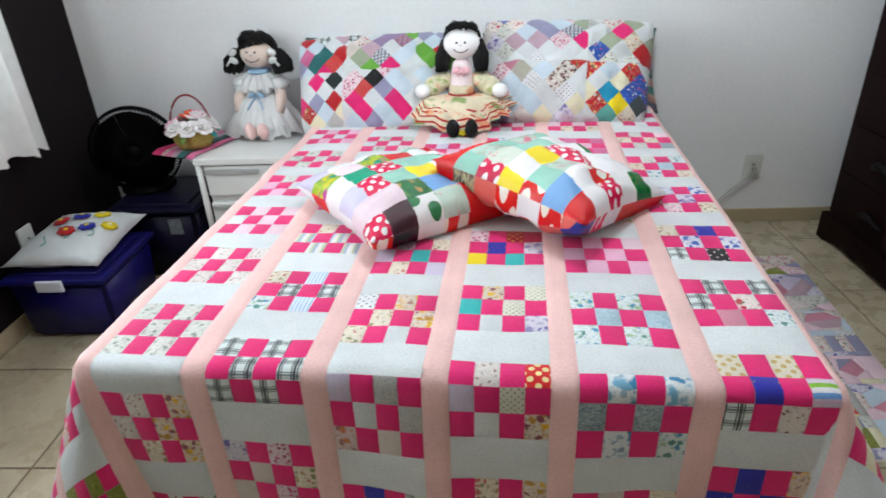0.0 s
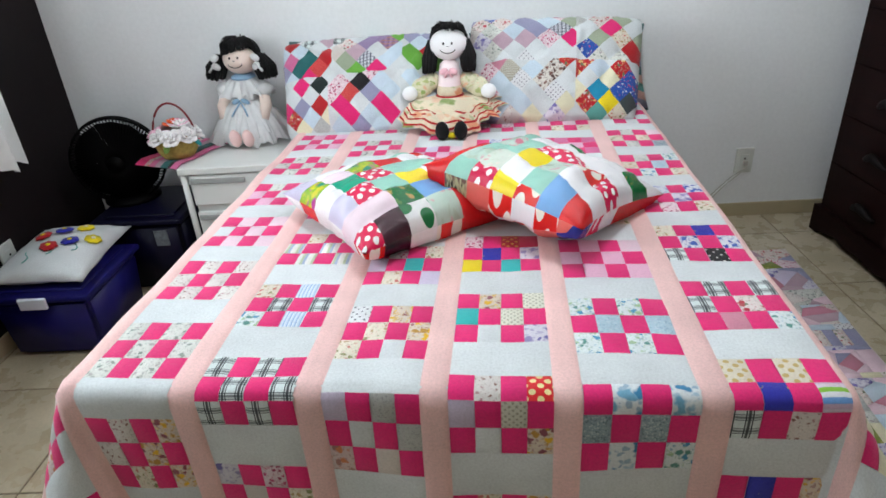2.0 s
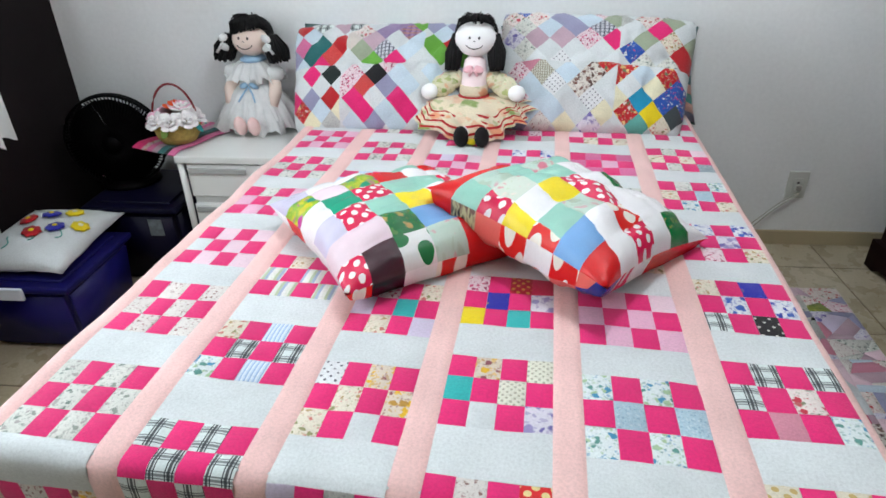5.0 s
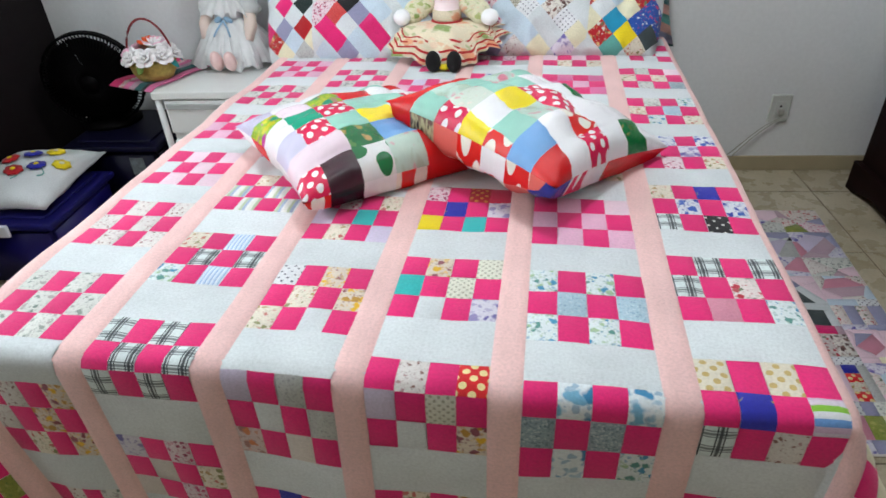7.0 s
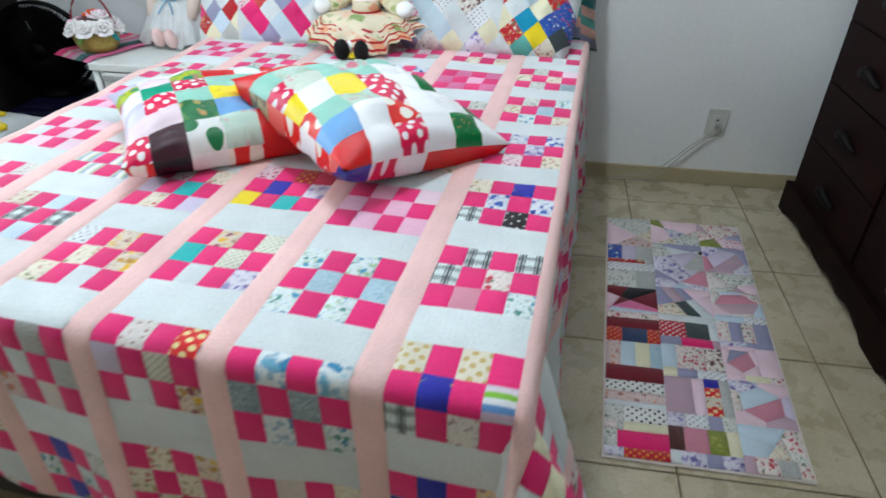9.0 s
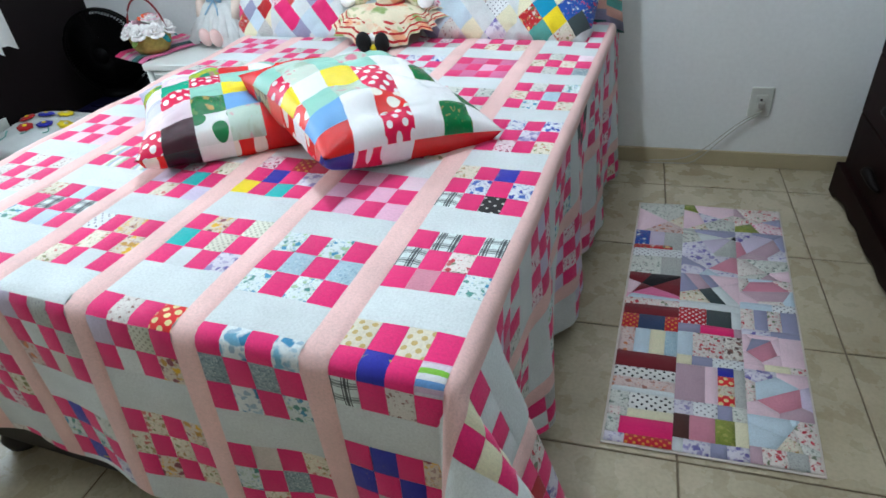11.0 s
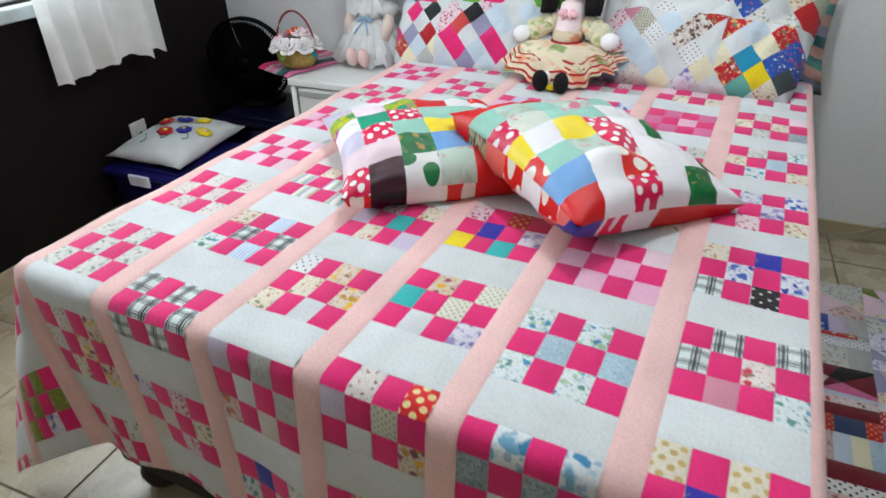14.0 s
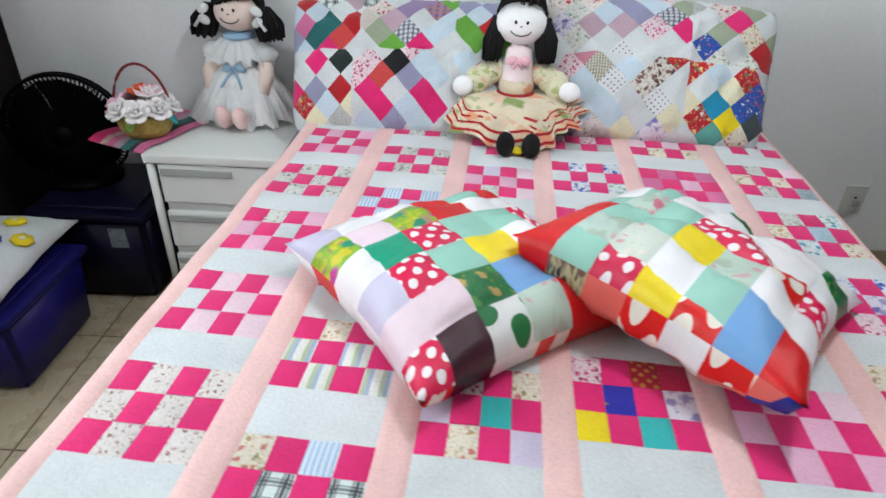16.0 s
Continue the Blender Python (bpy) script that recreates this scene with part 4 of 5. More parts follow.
def rug_piece(poly, cloth):
    """One scrap, given in the rug's own measures from its near corner."""
    bm = bmesh.new()
    uvl = bm.loops.layers.uv.new("UVMap")
    poly = [Vector((p[0] - RW / 2, p[1] - RL / 2 + SKEW * (p[0] - RW / 2), 0)) for p in poly]
    c = sum(poly, Vector()) / len(poly)
    wav = lambda p: 0.004 * noise.noise((p.x * 7, p.y * 6, 2.0)) + 0.005
    inner = [c + (p - c) * 0.93 for p in poly]
    low = [bm.verts.new((p.x, p.y, wav(p) + 0.0015)) for p in poly]
    high = [bm.verts.new((p.x, p.y, wav(p) + 0.0048)) for p in inner]
    mid = bm.verts.new((c.x, c.y, wav(c) + 0.0058))
    n = len(poly)
    for i in range(n):
        bm.faces.new((low[i], low[(i + 1) % n], high[(i + 1) % n], high[i]))
        bm.faces.new((high[i], high[(i + 1) % n], mid))
    for f in bm.faces:
        f.smooth = True
        for loop in f.loops:
            loop[uvl].uv = (loop.vert.co.x + c.x * 3, loop.vert.co.y + c.y * 3)
    part("patch", bm, FABRIC[cloth], rug)


def row(x0, x1, y0, y1, cloths):
    """Pieces side by side: 'cloth:share' or 'cloth'."""
    items = [(w.split(":") + ["1"])[:2] for w in cloths.split()]
    total = sum(float(k) for _, k in items)
    x = x0
    for cloth, k in items:
        xe = x + (x1 - x0) * float(k) / total
        rug_piece([(x, y0), (xe, y0), (xe, y1), (x, y1)], cloth)
        x = xe


def medal(x0, x1, y0, y1, middle, corners, turn=0.4, r=0.40):
    """A block with a turned many-sided scrap in the middle and scraps round it."""
    cx, cy, w, h = (x0 + x1) / 2, (y0 + y1) / 2, (x1 - x0) * r, (y1 - y0) * r
    n = len(corners)
    ring = [(cx + w * math.cos(turn + 2 * math.pi * i / n), cy + h * math.sin(turn + 2 * math.pi * i / n)) for i in range(n)]
    half = n // 2
    rug_piece(ring[:half + 1], middle[0])
    rug_piece(ring[half:] + ring[:1], middle[1])

    def rim(a):
        k = min((x1 - x0) / 2 / max(1e-6, abs(math.cos(a))), (y1 - y0) / 2 / max(1e-6, abs(math.sin(a))))
        return (cx + k * math.cos(a), cy + k * math.sin(a))
    for i, cloth in enumerate(corners):
        a0, a1 = turn + 2 * math.pi * i / n, turn + 2 * math.pi * (i + 1) / n
        poly = [ring[i], rim(a0)]
        for q in range(-4, 12):
            b = math.atan2(y1 - y0, x1 - x0)
            for corner in (b + 2 * math.pi * q, math.pi - b + 2 * math.pi * q):
                for ca in (corner, corner + math.pi):
                    if a0 + 1e-4 < ca < a1 - 1e-4 and rim(ca) not in poly:
                        poly.append(rim(ca))
        poly = poly[:2] + sorted(poly[2:], key=lambda p: (math.atan2(p[1] - cy, p[0] - cx) - a0) % (2 * math.pi))
        rug_piece(poly + [rim(a1), ring[(i + 1) % n]], cloth)


def scraps(x0, x1, y0, y1, cloths, cuts):
    flat = bmesh.new()
    flat.faces.new([flat.verts.new((x, y, 0)) for x, y in ((x0, y0), (x1, y0), (x1, y1), (x0, y1))])
    for u, v, a in cuts:
        cut(flat, (x0 + (x1 - x0) * u, y0 + (y1 - y0) * v, 0), (math.cos(a), math.sin(a), 0))
    for f, cloth in zip(flat.faces, itertools.cycle(cloths.split())):
        rug_piece([(v.co.x, v.co.y) for v in f.verts], cloth)
    flat.free()


XA, XB = 0.158, 0.330            # where the three columns meet
# darker column, from the near end up
row(0, XA, 0.0, 0.028, "lilacfloral:3 goldred:7")
row(0, XA, 0.028, 0.083, "greyfloral:2 hotpink:8")
row(0, XA, 0.083, 0.112, "redfloral:2 greyfloral butter:7")
row(0, XA, 0.112, 0.168, "greyfloral:3 blacksprinkle:7")
row(0, XA, 0.168, 0.185, "white")
row(0, XA, 0.185, 0.222, "orangefloral")
row(0, XA, 0.222, 0.262, "blacksprinkle")
row(0, XA, 0.262, 0.322, "maroon")
row(0, XA, 0.322, 0.428, "orangefloral:5 ice:5 butter:5 paleblue:4")
row(0, XA, 0.428, 0.492, "goldred:5 navyblue:8 goldred:4")
row(0, XA, 0.492, 0.538, "maroon")
row(0, XA, 0.538, 0.568, "redfloral")
scraps(0, XA, 0.568, 0.705, "maroon lightpink rose maroon black ice rose palepink", [(0.5, 0.12, 1.50), (0.5, 0.45, 1.15), (0.6, 0.6, 2.2), (0.35, 0.8, 2.7)])
row(0, XA, 0.705, 0.805, "greyfloral:6 grey:4")
row(0, XA, 0.805, 0.850, "smalldot")
row(0, XA, 0.850, 0.872, "redpaisley:8 grey:2")
row(0, XA, 0.872, 0.965, "bluepaisley:4 lavender:4 grey:5")
scraps(0, XA, 0.965, RL, "creamfloral orangefloral greyfloral palepink lilacfloral", [(0.5, 0.5, 0.9), (0.7, 0.4, 2.3)])
# middle column
row(XA, XB, 0.0, 0.040, "white:2 lilacfloral:5 slate:3 lilacfloral:4")
row(XA, XB, 0.040, 0.118, "brown:5 dusty:8 olive:6 butter:4")
row(XA, XB, 0.118, 0.165, "lilacfloral:4 smalldot:5 slate:3 greyfloral:3")
row(XA, XA + 0.105, 0.165, 0.300, "mauve:7 palepink:3")
for k, cloth in enumerate(("reddots", "creamfloral", "reddots", "royal")):
    row(XA + 0.105, XA + 0.145, 0.165 + 0.034 * k, 0.199 + 0.034 * k, cloth)
row(XA + 0.145, XB, 0.165, 0.301, "grey")
row(XA, XB, 0.301, 0.335, "butter:3 slate:4 smalldot:6")
row(XA, XB, 0.335, 0.435, "ice:5 redfloral:10 brownleaf:6")
row(XA, XB, 0.435, 0.470, "slate:6 hotpink:9 mauve:2")
row(XA, XB, 0.470, 0.545, "reddotsmall:9 charcoal:8 white:3")
row(XA, XB, 0.545, 0.578, "white")
scraps(XA, XB, 0.578, 0.725, "palepink slate mauve slate white charcoal palepink creamfloral", [(0.3, 0.5, 0.5), (0.55, 0.5, 0.5), (0.75, 0.5, 0.55), (0.4, 0.5, 2.0)])
scraps(XA, XB, 0.725, 0.838, "lilacfloral ice slate dusty mauve lilacfloral", [(0.3, 0.5, 0.9), (0.6, 0.5, 2.4), (0.5, 0.3, 1.4)])
scraps(XA, XB, 0.838, 1.000, "lavender grey greyfloral white black lilacfloral slate", [(0.4, 0.5, 0.4), (0.5, 0.6, 1.9), (0.7, 0.3, 2.6), (0.55, 0.78, 1.3)])
scraps(XA, XB, 1.000, RL, "palepink creamfloral olive redfloral greyfloral lilacfloral", [(0.35, 0.5, 0.3), (0.6, 0.4, 2.2), (0.5, 0.6, 1.2)])
# pale column
row(XB, RW, 0.0, 0.050, "mauve:3 redfloral:6 grey:5 redfloral:3")
scraps(XB, RW, 0.050, 0.150, "ice redfloral greyfloral creamfloral ice redfloral", [(0.7, 0.5, 0.2), (0.4, 0.5, 1.2), (0.5, 0.3, 2.6)])
medal(XB, RW, 0.150, 0.310, ("ice", "dusty"), ["palepink", "lilacfloral", "redfloral", "palepink", "mauve", "lavender"], 0.5)
row(XB, RW, 0.310, 0.335, "palepink:4 butter:5 redfloral:3")
medal(XB, XB + 0.095, 0.335, 0.455, ("slate", "dusty"), ["palepink", "palepink", "palepink", "palepink", "palepink"], 0.9, 0.44)
row(XB + 0.095, RW, 0.335, 0.455, "palepink")
row(XB, RW, 0.455, 0.478, "lilacfloral:5 slate:5")
row(XB, RW, 0.478, 0.570, "redfloral:5 slate:5 redfloral:5 slate:6")
row(XB, RW, 0.570, 0.600, "ice:7 smalldot:5")
medal(XB, RW, 0.600, 0.725, ("dusty", "mauve"), ["redfloral", "ice", "brownfloral", "palepink", "brownfloral", "ice"], 0.15, 0.46)
scraps(XB, RW, 0.725, 0.838, "greyfloral charcoal brownfloral mauve palepink greyfloral", [(0.5, 0.3, 1.9), (0.4, 0.6, 0.7), (0.7, 0.5, 2.5)])
medal(XB, RW, 0.838, 1.000, ("lavender", "mauve"), ["slate", "lilacfloral", "dusty", "mauve", "lilacfloral", "slate"], 0.8, 0.42)
scraps(XB, RW, 1.000, RL, "redfloral mauve slate olive pinkfloral redfloral", [(0.3, 0.5, 0.4), (0.65, 0.5, 2.0), (0.5, 0.5, 1.2)])
bm = boxed(-RW / 2 - 0.006, RW / 2 + 0.006, -RL / 2 - 0.006, RL / 2 + 0.006, 0.0005, 0.0042, 0.0015, 1)
for v in bm.verts:
    v.co.y += SKEW * v.co.x
part("backing", bm, FABRIC["beige"], rug)

# ---- nightstand ----
NSX0, NSX1, NSY0, NSY1, NSZ = 0.626, 1.040, -0.467, -0.06, 0.543
ns = thing("nightstand", ROOM @ pose(NSX0, NSY0, 0), "white lacquered nightstand with drawers beside the bed", "nightstand")
w, d = NSX1 - NSX0, NSY1 - NSY0
part("top", boxed(0, w, 0, d, NSZ - 0.028, NSZ, 0.004), M_LACQUER, ns)
part("body", boxed(0.035, w - 0.005, 0.03, d - 0.005, 0.10, NSZ - 0.029, 0.002, 1), M_LACQUER, ns)
for k in range(3):
    z1 = NSZ - 0.034 - k * 0.158
    dr = part("drawer", boxed(0.038, w - 0.008, 0.008, 0.028, z1 - 0.128, z1 - 0.001, 0.004), M_LACQUER, ns)
    part("handle", boxed(0.045, 0.265, 0.0, 0.0078, z1 - 0.034, z1 - 0.012, 0.003), M_GROOVE, dr, "recessed grey grip")
for x in (0.014, w - 0.014):
    for y in (0.018, d - 0.02):
        part("leg", tube(bmesh.new(), [(x, y, 0.001), (x, y, 0.3), (x, y, NSZ - 0.029)], 0.0125, 12, taper=[0.8, 1, 1]), M_LACQUER, ns, smooth=True)

mat_cloths = ["hotpink", "orangefloral", "rose", "mauve", "petrol", "black", "rose"]
bm = bmesh.new()
uvl = bm.loops.layers.uv.new("UVMap")
mw, ml = 0.22, 0.335
edges = [0, 0.05, 0.075, 0.105, 0.135, 0.17, 0.187, 0.22]
for i in range(7):
    n = 10
    rows = []
    for j in range(n + 1):
        yy = ml * j / n
        zz = 0.004 + 0.002 * math.sin(j * 1.3) - (0.010 if j == 0 else 0)
        rows.append([bm.verts.new((edges[i + k], yy, zz)) for k in (0, 1)])
    for j in range(n):
        f = bm.faces.new((rows[j][0], rows[j][1], rows[j + 1][1], rows[j + 1][0]))
        f.material_index = i
        for loop in f.loops:
            loop[uvl].uv = (loop.vert.co.x, loop.vert.co.y)
bmesh.ops.remove_doubles(bm, verts=bm.verts, dist=1e-5)
bmesh.ops.solidify(bm, geom=bm.faces[:], thickness=0.004)
mt = part("table_mat", bm, [FABRIC[n] for n in mat_cloths])
mt.matrix_world = ROOM @ pose(0.420, -0.375, NSZ + 0.006, 0, 0, -22)
tagged(mt, "striped pink and teal cloth mat on the nightstand", "mat")

# flower basket
bk = thing("flower_basket", ROOM @ pose(0.592, -0.325, NSZ + 0.014, 0, 0, 12), "small straw basket of cloth flowers with a red handle", "basket")
bm = bmesh.new()
lathe(bm, [(0.062, 0.0), (0.078, 0.025), (0.085, 0.055), (0.088, 0.075)], 28, wave=lambda a, i: 0.03 * math.sin(14 * a + i * math.pi))
part("body", bm, M_WICKER, bk, smooth=True)
pts = [(0.083 * math.cos(math.pi * i / 16), 0, 0.06 + 0.155 * math.sin(math.pi * i / 16)) for i in range(17)]
part("handle", tube(bmesh.new(), pts, 0.0042, 8), M_REDROD, bk, "dark red handle", smooth=True)


def flower(bm, c, r, n, tilt, mat=0):
    m = Matrix.Translation(c) @ Euler(tilt).to_matrix().to_4x4()
    for ring, (rr_, k, lift_) in enumerate(((r, n, 0.0), (r * 0.62, n - 1, r * 0.25), (r * 0.3, 3, r * 0.42))):
        for i in range(k):
            a = 2 * math.pi * i / k + ring * 0.5
            mm = m @ Matrix.Translation((rr_ * 0.6 * math.cos(a), rr_ * 0.6 * math.sin(a), lift_)) @ Euler((0, -0.5 - 0.4 * ring, a)).to_matrix().to_4x4()
            q = bmesh.ops.create_uvsphere(bm, u_segments=8, v_segments=5, radius=1)
            bmesh.ops.transform(bm, matrix=mm @ Matrix.Diagonal((rr_ * 0.5, rr_ * 0.45, r * 0.13, 1)), verts=q["verts"])
            for f in {f for v in q["verts"] for f in v.link_faces}:
                f.material_index = mat


for i in range(11):
    a = 2 * math.pi * i / 8
    ring = 0.078 if i < 8 else 0.028
    bm = bmesh.new()
    flower(bm, (0, 0, 0), 0.042 if i < 8 else 0.044, 6, (0, 0, 0))
    col = M_PETALP if i in (3, 4, 9) else (M_ORANGE if i == 10 else M_PETAL)
    part("flower", bm, col, bk, smooth=True, m=pose(ring * math.cos(a), ring * math.sin(a), 0.09 if i < 8 else 0.122, -45 * math.sin(a) * (i < 8), 45 * math.cos(a) * (i < 8), 0))
for a, col in ((-0.4, M_LEAF), (0.5, M_LEAF), (-1.8, M_LEAFG), (2.6, M_LEAF)):
    bm = bmesh.new()
    ball(bm, (0, 0, 0), (0.026, 0.015, 0.004), seg=10, rings=6)
    part("leaf", bm, col, bk, smooth=True, m=pose(0.094 * math.cos(a), 0.094 * math.sin(a), 0.06, 0, 50, math.degrees(a)))

# ---- dolls ----


def skirt(bm, c, r0, r1, z0, z1, folds, mat, hem=None, flat=1.0, n=144, depth=0.09, dome=False, rise=0.0, ruffle=0.0):
    """A gathered skirt from waist (r0 at z0) to hem (r1 at z1)."""
    K = 20
    rings = []
    for k in range(K + 1):
        t = k / K
        ring = []
        for j in range(n):
            a = 2 * math.pi * j / n
            w = 1 + depth * t * math.sin(folds * a + 0.7 * math.sin(3 * a)) + 0.05 * t * math.sin(5 * a + 1)
            w += ruffle * max(0.0, t - 0.62) * math.sin(2.7 * folds * a + 2.0 * math.sin(2 * a))
            r = (r0 + (r1 - r0) * t ** (0.55 if dome else 0.75)) * w
            z = z0 + (z1 - z0) * t ** (1.9 if dome else 1.4) + 0.010 * t * math.sin(folds * a + 1.5) + rise * t * t * abs(math.cos(a)) ** 2.5 + 0.05 * ruffle * max(0.0, t - 0.62) * math.sin(2.7 * folds * a + 1.0)
            ring.append(bm.verts.new((c[0] + r * math.cos(a), c[1] + r * flat * math.sin(a), c[2] + z)))
        rings.append(ring)
    for k in range(K):
        for j in range(n):
            f = bm.faces.new((rings[k][j], rings[k][(j + 1) % n], rings[k + 1][(j + 1) % n], rings[k + 1][j]))
            f.material_index = hem[k] if hem and k in hem else mat


def hair_tail(bm, p, length, r, mat, rr, lean=(0, 0)):
    for i in range(150):
        a, q = rr.uniform(0, 2 * math.pi), math.sqrt(rr.random()) * r
        s = Vector(p) + Vector((q * math.cos(a) * 0.5, q * math.sin(a) * 0.5, rr.uniform(-0.005, 0.012)))
        e = Vector(p) + Vector((q * 1.25 * math.cos(a) + lean[0], q * 1.25 * math.sin(a) + lean[1], -length * rr.uniform(0.82, 1.05)))
        mid = (s + e) / 2 + Vector((q * math.cos(a) * 0.6, q * math.sin(a) * 0.6, 0))
        tube(bm, [s, mid, e], 0.0038, 5, mat)


def doll_mesh(style, seed):
    """One joined cloth doll, sitting, facing -y, its seat at the origin."""
    rr = random.Random(seed)
    bm = bmesh.new()
    SK, HA, IN, A, B, C, D = range(7)
    fl = style == "floral"
    H = 0.318 if fl else 0.322                                    # middle of the head
    lathe(bm, [(0.046, 0.08), (0.050, 0.14), (0.045, 0.20), (0.038, 0.245), (0.02, 0.26)], 20, A, (0, 0.03, 0))
    ball(bm, (0, 0.035, H), (0.079 if fl else 0.070, 0.062, 0.061 if fl else 0.060), SK, 28, 18)
    # hair: cap, fringe, two bunches
    ball(bm, (0, 0.066 if fl else 0.058, H + 0.014), (0.077 if fl else 0.076, 0.060, 0.066), HA, 24, 14)
    for i in range(40 if fl else 130):
        a = rr.uniform(-1.5, 1.5)
        s = Vector((0.03 * math.sin(a), 0.03 + rr.uniform(-0.01, 0.01), H + 0.076 + rr.uniform(-0.004, 0.006)))
        if fl:
            low = 0.064 - 0.050 * max(0.0, abs(a) - 0.7) + rr.uniform(-0.008, 0.006)
        else:                                    # a fringe swept across the brow
            low = 0.037 + 0.016 * math.sin(a) - 0.026 * max(0.0, abs(a) - 0.9) + rr.uniform(-0.006, 0.006)
        e = Vector((0.074 * math.sin(a), 0.034 - (0.050 if fl else 0.056) * math.cos(a), H + low))
        tube(bm, [s, (s + e) / 2 + Vector((0.012 * math.sin(a), -0.014, 0.012)), e], 0.0034, 5, HA)
    for i in range(16):
        x = rr.uniform(-0.06, 0.06)
        tube(bm, [(0.4 * x, 0.04, H + 0.07), (0.7 * x, 0.032, H + 0.086), (x, 0.015, H + rr.uniform(0.074, 0.100) - 5 * x * x)], 0.0022, 4, HA)
    for sx in (-1, 1):
        hair_tail(bm, (sx * (0.074 if fl else 0.088), 0.03, H + 0.006), 0.108 if fl else 0.078, 0.022 if fl else 0.031, HA, rr, (sx * 0.006 if fl else sx * 0.022, -0.012))
    # face
    ex, ez = (0.079, 0.061) if fl else (0.070, 0.060)
    on = lambda x, z: (x, 0.035 - 0.062 * math.sqrt(max(0.02, 1 - (x / ex) ** 2 - (z / ez) ** 2)) - 0.0008, H + z)
    for sx in (-1, 1):
        ball(bm, on(sx * 0.017, 0.012), (0.0042, 0.003, 0.0052), IN, 8, 6)
    pts = [on(0.031 * math.sin(t), -0.006 - 0.020 * math.cos(t)) for t in [(-1.25 + 2.5 * i / 14) for i in range(15)]]
    tube(bm, pts, 0.0016, 5, IN)
    tube(bm, [on(-0.004, 0.001), on(0.004, 0.001)], 0.0014, 5, IN)
    if fl:
        for sx in (-1, 1):
            ball(bm, (sx * 0.019, -0.016, 0.222), (0.019, 0.007, 0.013), C, 10, 6, m=Euler((0, 0.35 * sx, 0)).to_matrix().to_4x4())
            tube(bm, [(0, -0.018, 0.222), (sx * 0.016, -0.020, 0.200)], 0.005, 6, C)
        lathe(bm, [(0.0485, 0.125), (0.053, 0.130), (0.053, 0.158), (0.0485, 0.162)], 22, B, (0, 0.03, 0))
        lathe(bm, [(0.054, 0.117), (0.058, 0.121), (0.054, 0.1255)], 22, D, (0, 0.03, 0))
        skirt(bm, (0, 0.02, 0.0), 0.054, 0.188, 0.121, 0.044, 9, B, {14: D, 17: D}, flat=0.70, depth=0.06, dome=True, rise=0.052, ruffle=0.12)
        skirt(bm, (0, 0.02, 0.0), 0.054, 0.212, 0.112, 0.010, 9, B, {15: D, 18: D}, flat=0.70, depth=0.07, dome=True, rise=0.055, ruffle=0.14)
        for sx in (-1, 1):
            for k in range(3):
                ball(bm, (sx * (0.072 + 0.024 * k), 0.032 - 0.006 * k, 0.178 - 0.014 * k), (0.032 + 0.003 * k, 0.034, 0.036 + 0.003 * k), 8, 14, 9)
            tube(bm, [(sx * 0.12, 0.02, 0.155), (sx * 0.15, 0.0, 0.142)], 0.020, 10, SK)
            ball(bm, (sx * 0.158, -0.008, 0.140), (0.032, 0.027, 0.028), SK, 14, 9)
            tube(bm, [(0.018 + sx * 0.03, -0.06, 0.03), (0.018 + sx * 0.032, -0.135, 0.03)], 0.018, 10, SK)
            ball(bm, (0.018 + sx * 0.036, -0.168, 0.034), (0.026, 0.032, 0.038), HA, 16, 10, m=Euler((0.4, 0, 0.15 * sx)).to_matrix().to_4x4())
        ball(bm, (0.018, -0.155, 0.012), (0.02, 0.02, 0.010), 7, 10, 6)
    else:
        skirt(bm, (0, 0.02, 0.0), 0.045, 0.176, 0.150, 0.010, 13, B, flat=0.72, depth=0.05, ruffle=0.12)
        skirt(bm, (0, 0.02, 0.0), 0.048, 0.156, 0.160, 0.045, 15, B, flat=0.72, depth=0.05, ruffle=0.12)
        skirt(bm, (0, 0.02, 0.0), 0.048, 0.120, 0.165, 0.085, 14, B, flat=0.72, depth=0.06, ruffle=0.12)
        skirt(bm, (0, 0.03, 0.0), 0.040, 0.108, 0.250, 0.186, 14, B, flat=0.66, depth=0.10, ruffle=0.2)
        lathe(bm, [(0.038, 0.244), (0.050, 0.250), (0.046, 0.258), (0.034, 0.263)], 20, C, (0, 0.03, 0))
        for sx in (-1, 1):
            ball(bm, (sx * 0.085, 0.02, 0.205), (0.036, 0.032, 0.030), B, 14, 9)
            tube(bm, [(sx * 0.080, 0.02, 0.19), (sx * 0.092, -0.005, 0.145), (sx * 0.086, -0.03, 0.095)], 0.022, 10, SK, [1, 1.1, 0.85])
            tube(bm, [(0.016 + sx * 0.026, -0.05, 0.03), (0.016 + sx * 0.026, -0.10, 0.03)], 0.018, 10, SK)
            ball(bm, (0.016 + sx * 0.027, -0.112, 0.042), (0.022, 0.024, 0.038), D, 14, 9, m=Euler((0.30, 0, 0.1 * sx)).to_matrix().to_4x4())
            ball(bm, (sx * 0.020, -0.032, 0.168), (0.020, 0.005, 0.010), C, 10, 6, m=Euler((0, 0.4 * sx, 0)).to_matrix().to_4x4())
            tube(bm, [(0, -0.034, 0.166), (sx * 0.02, -0.048, 0.14), (sx * 0.034, -0.062, 0.115)], 0.0035, 6, C)
            for b in (-1, 1):
                ball(bm, (sx * 0.084, -0.015, H - 0.005 + b * 0.016), (0.020, 0.008, 0.014), B, 10, 6, m=Euler((0, 0.5 * b * sx, 0)).to_matrix().to_4x4())
            tube(bm, [(sx * 0.084, -0.02, H - 0.005), (sx * 0.112, -0.024, H - 0.04)], 0.005, 6, B)
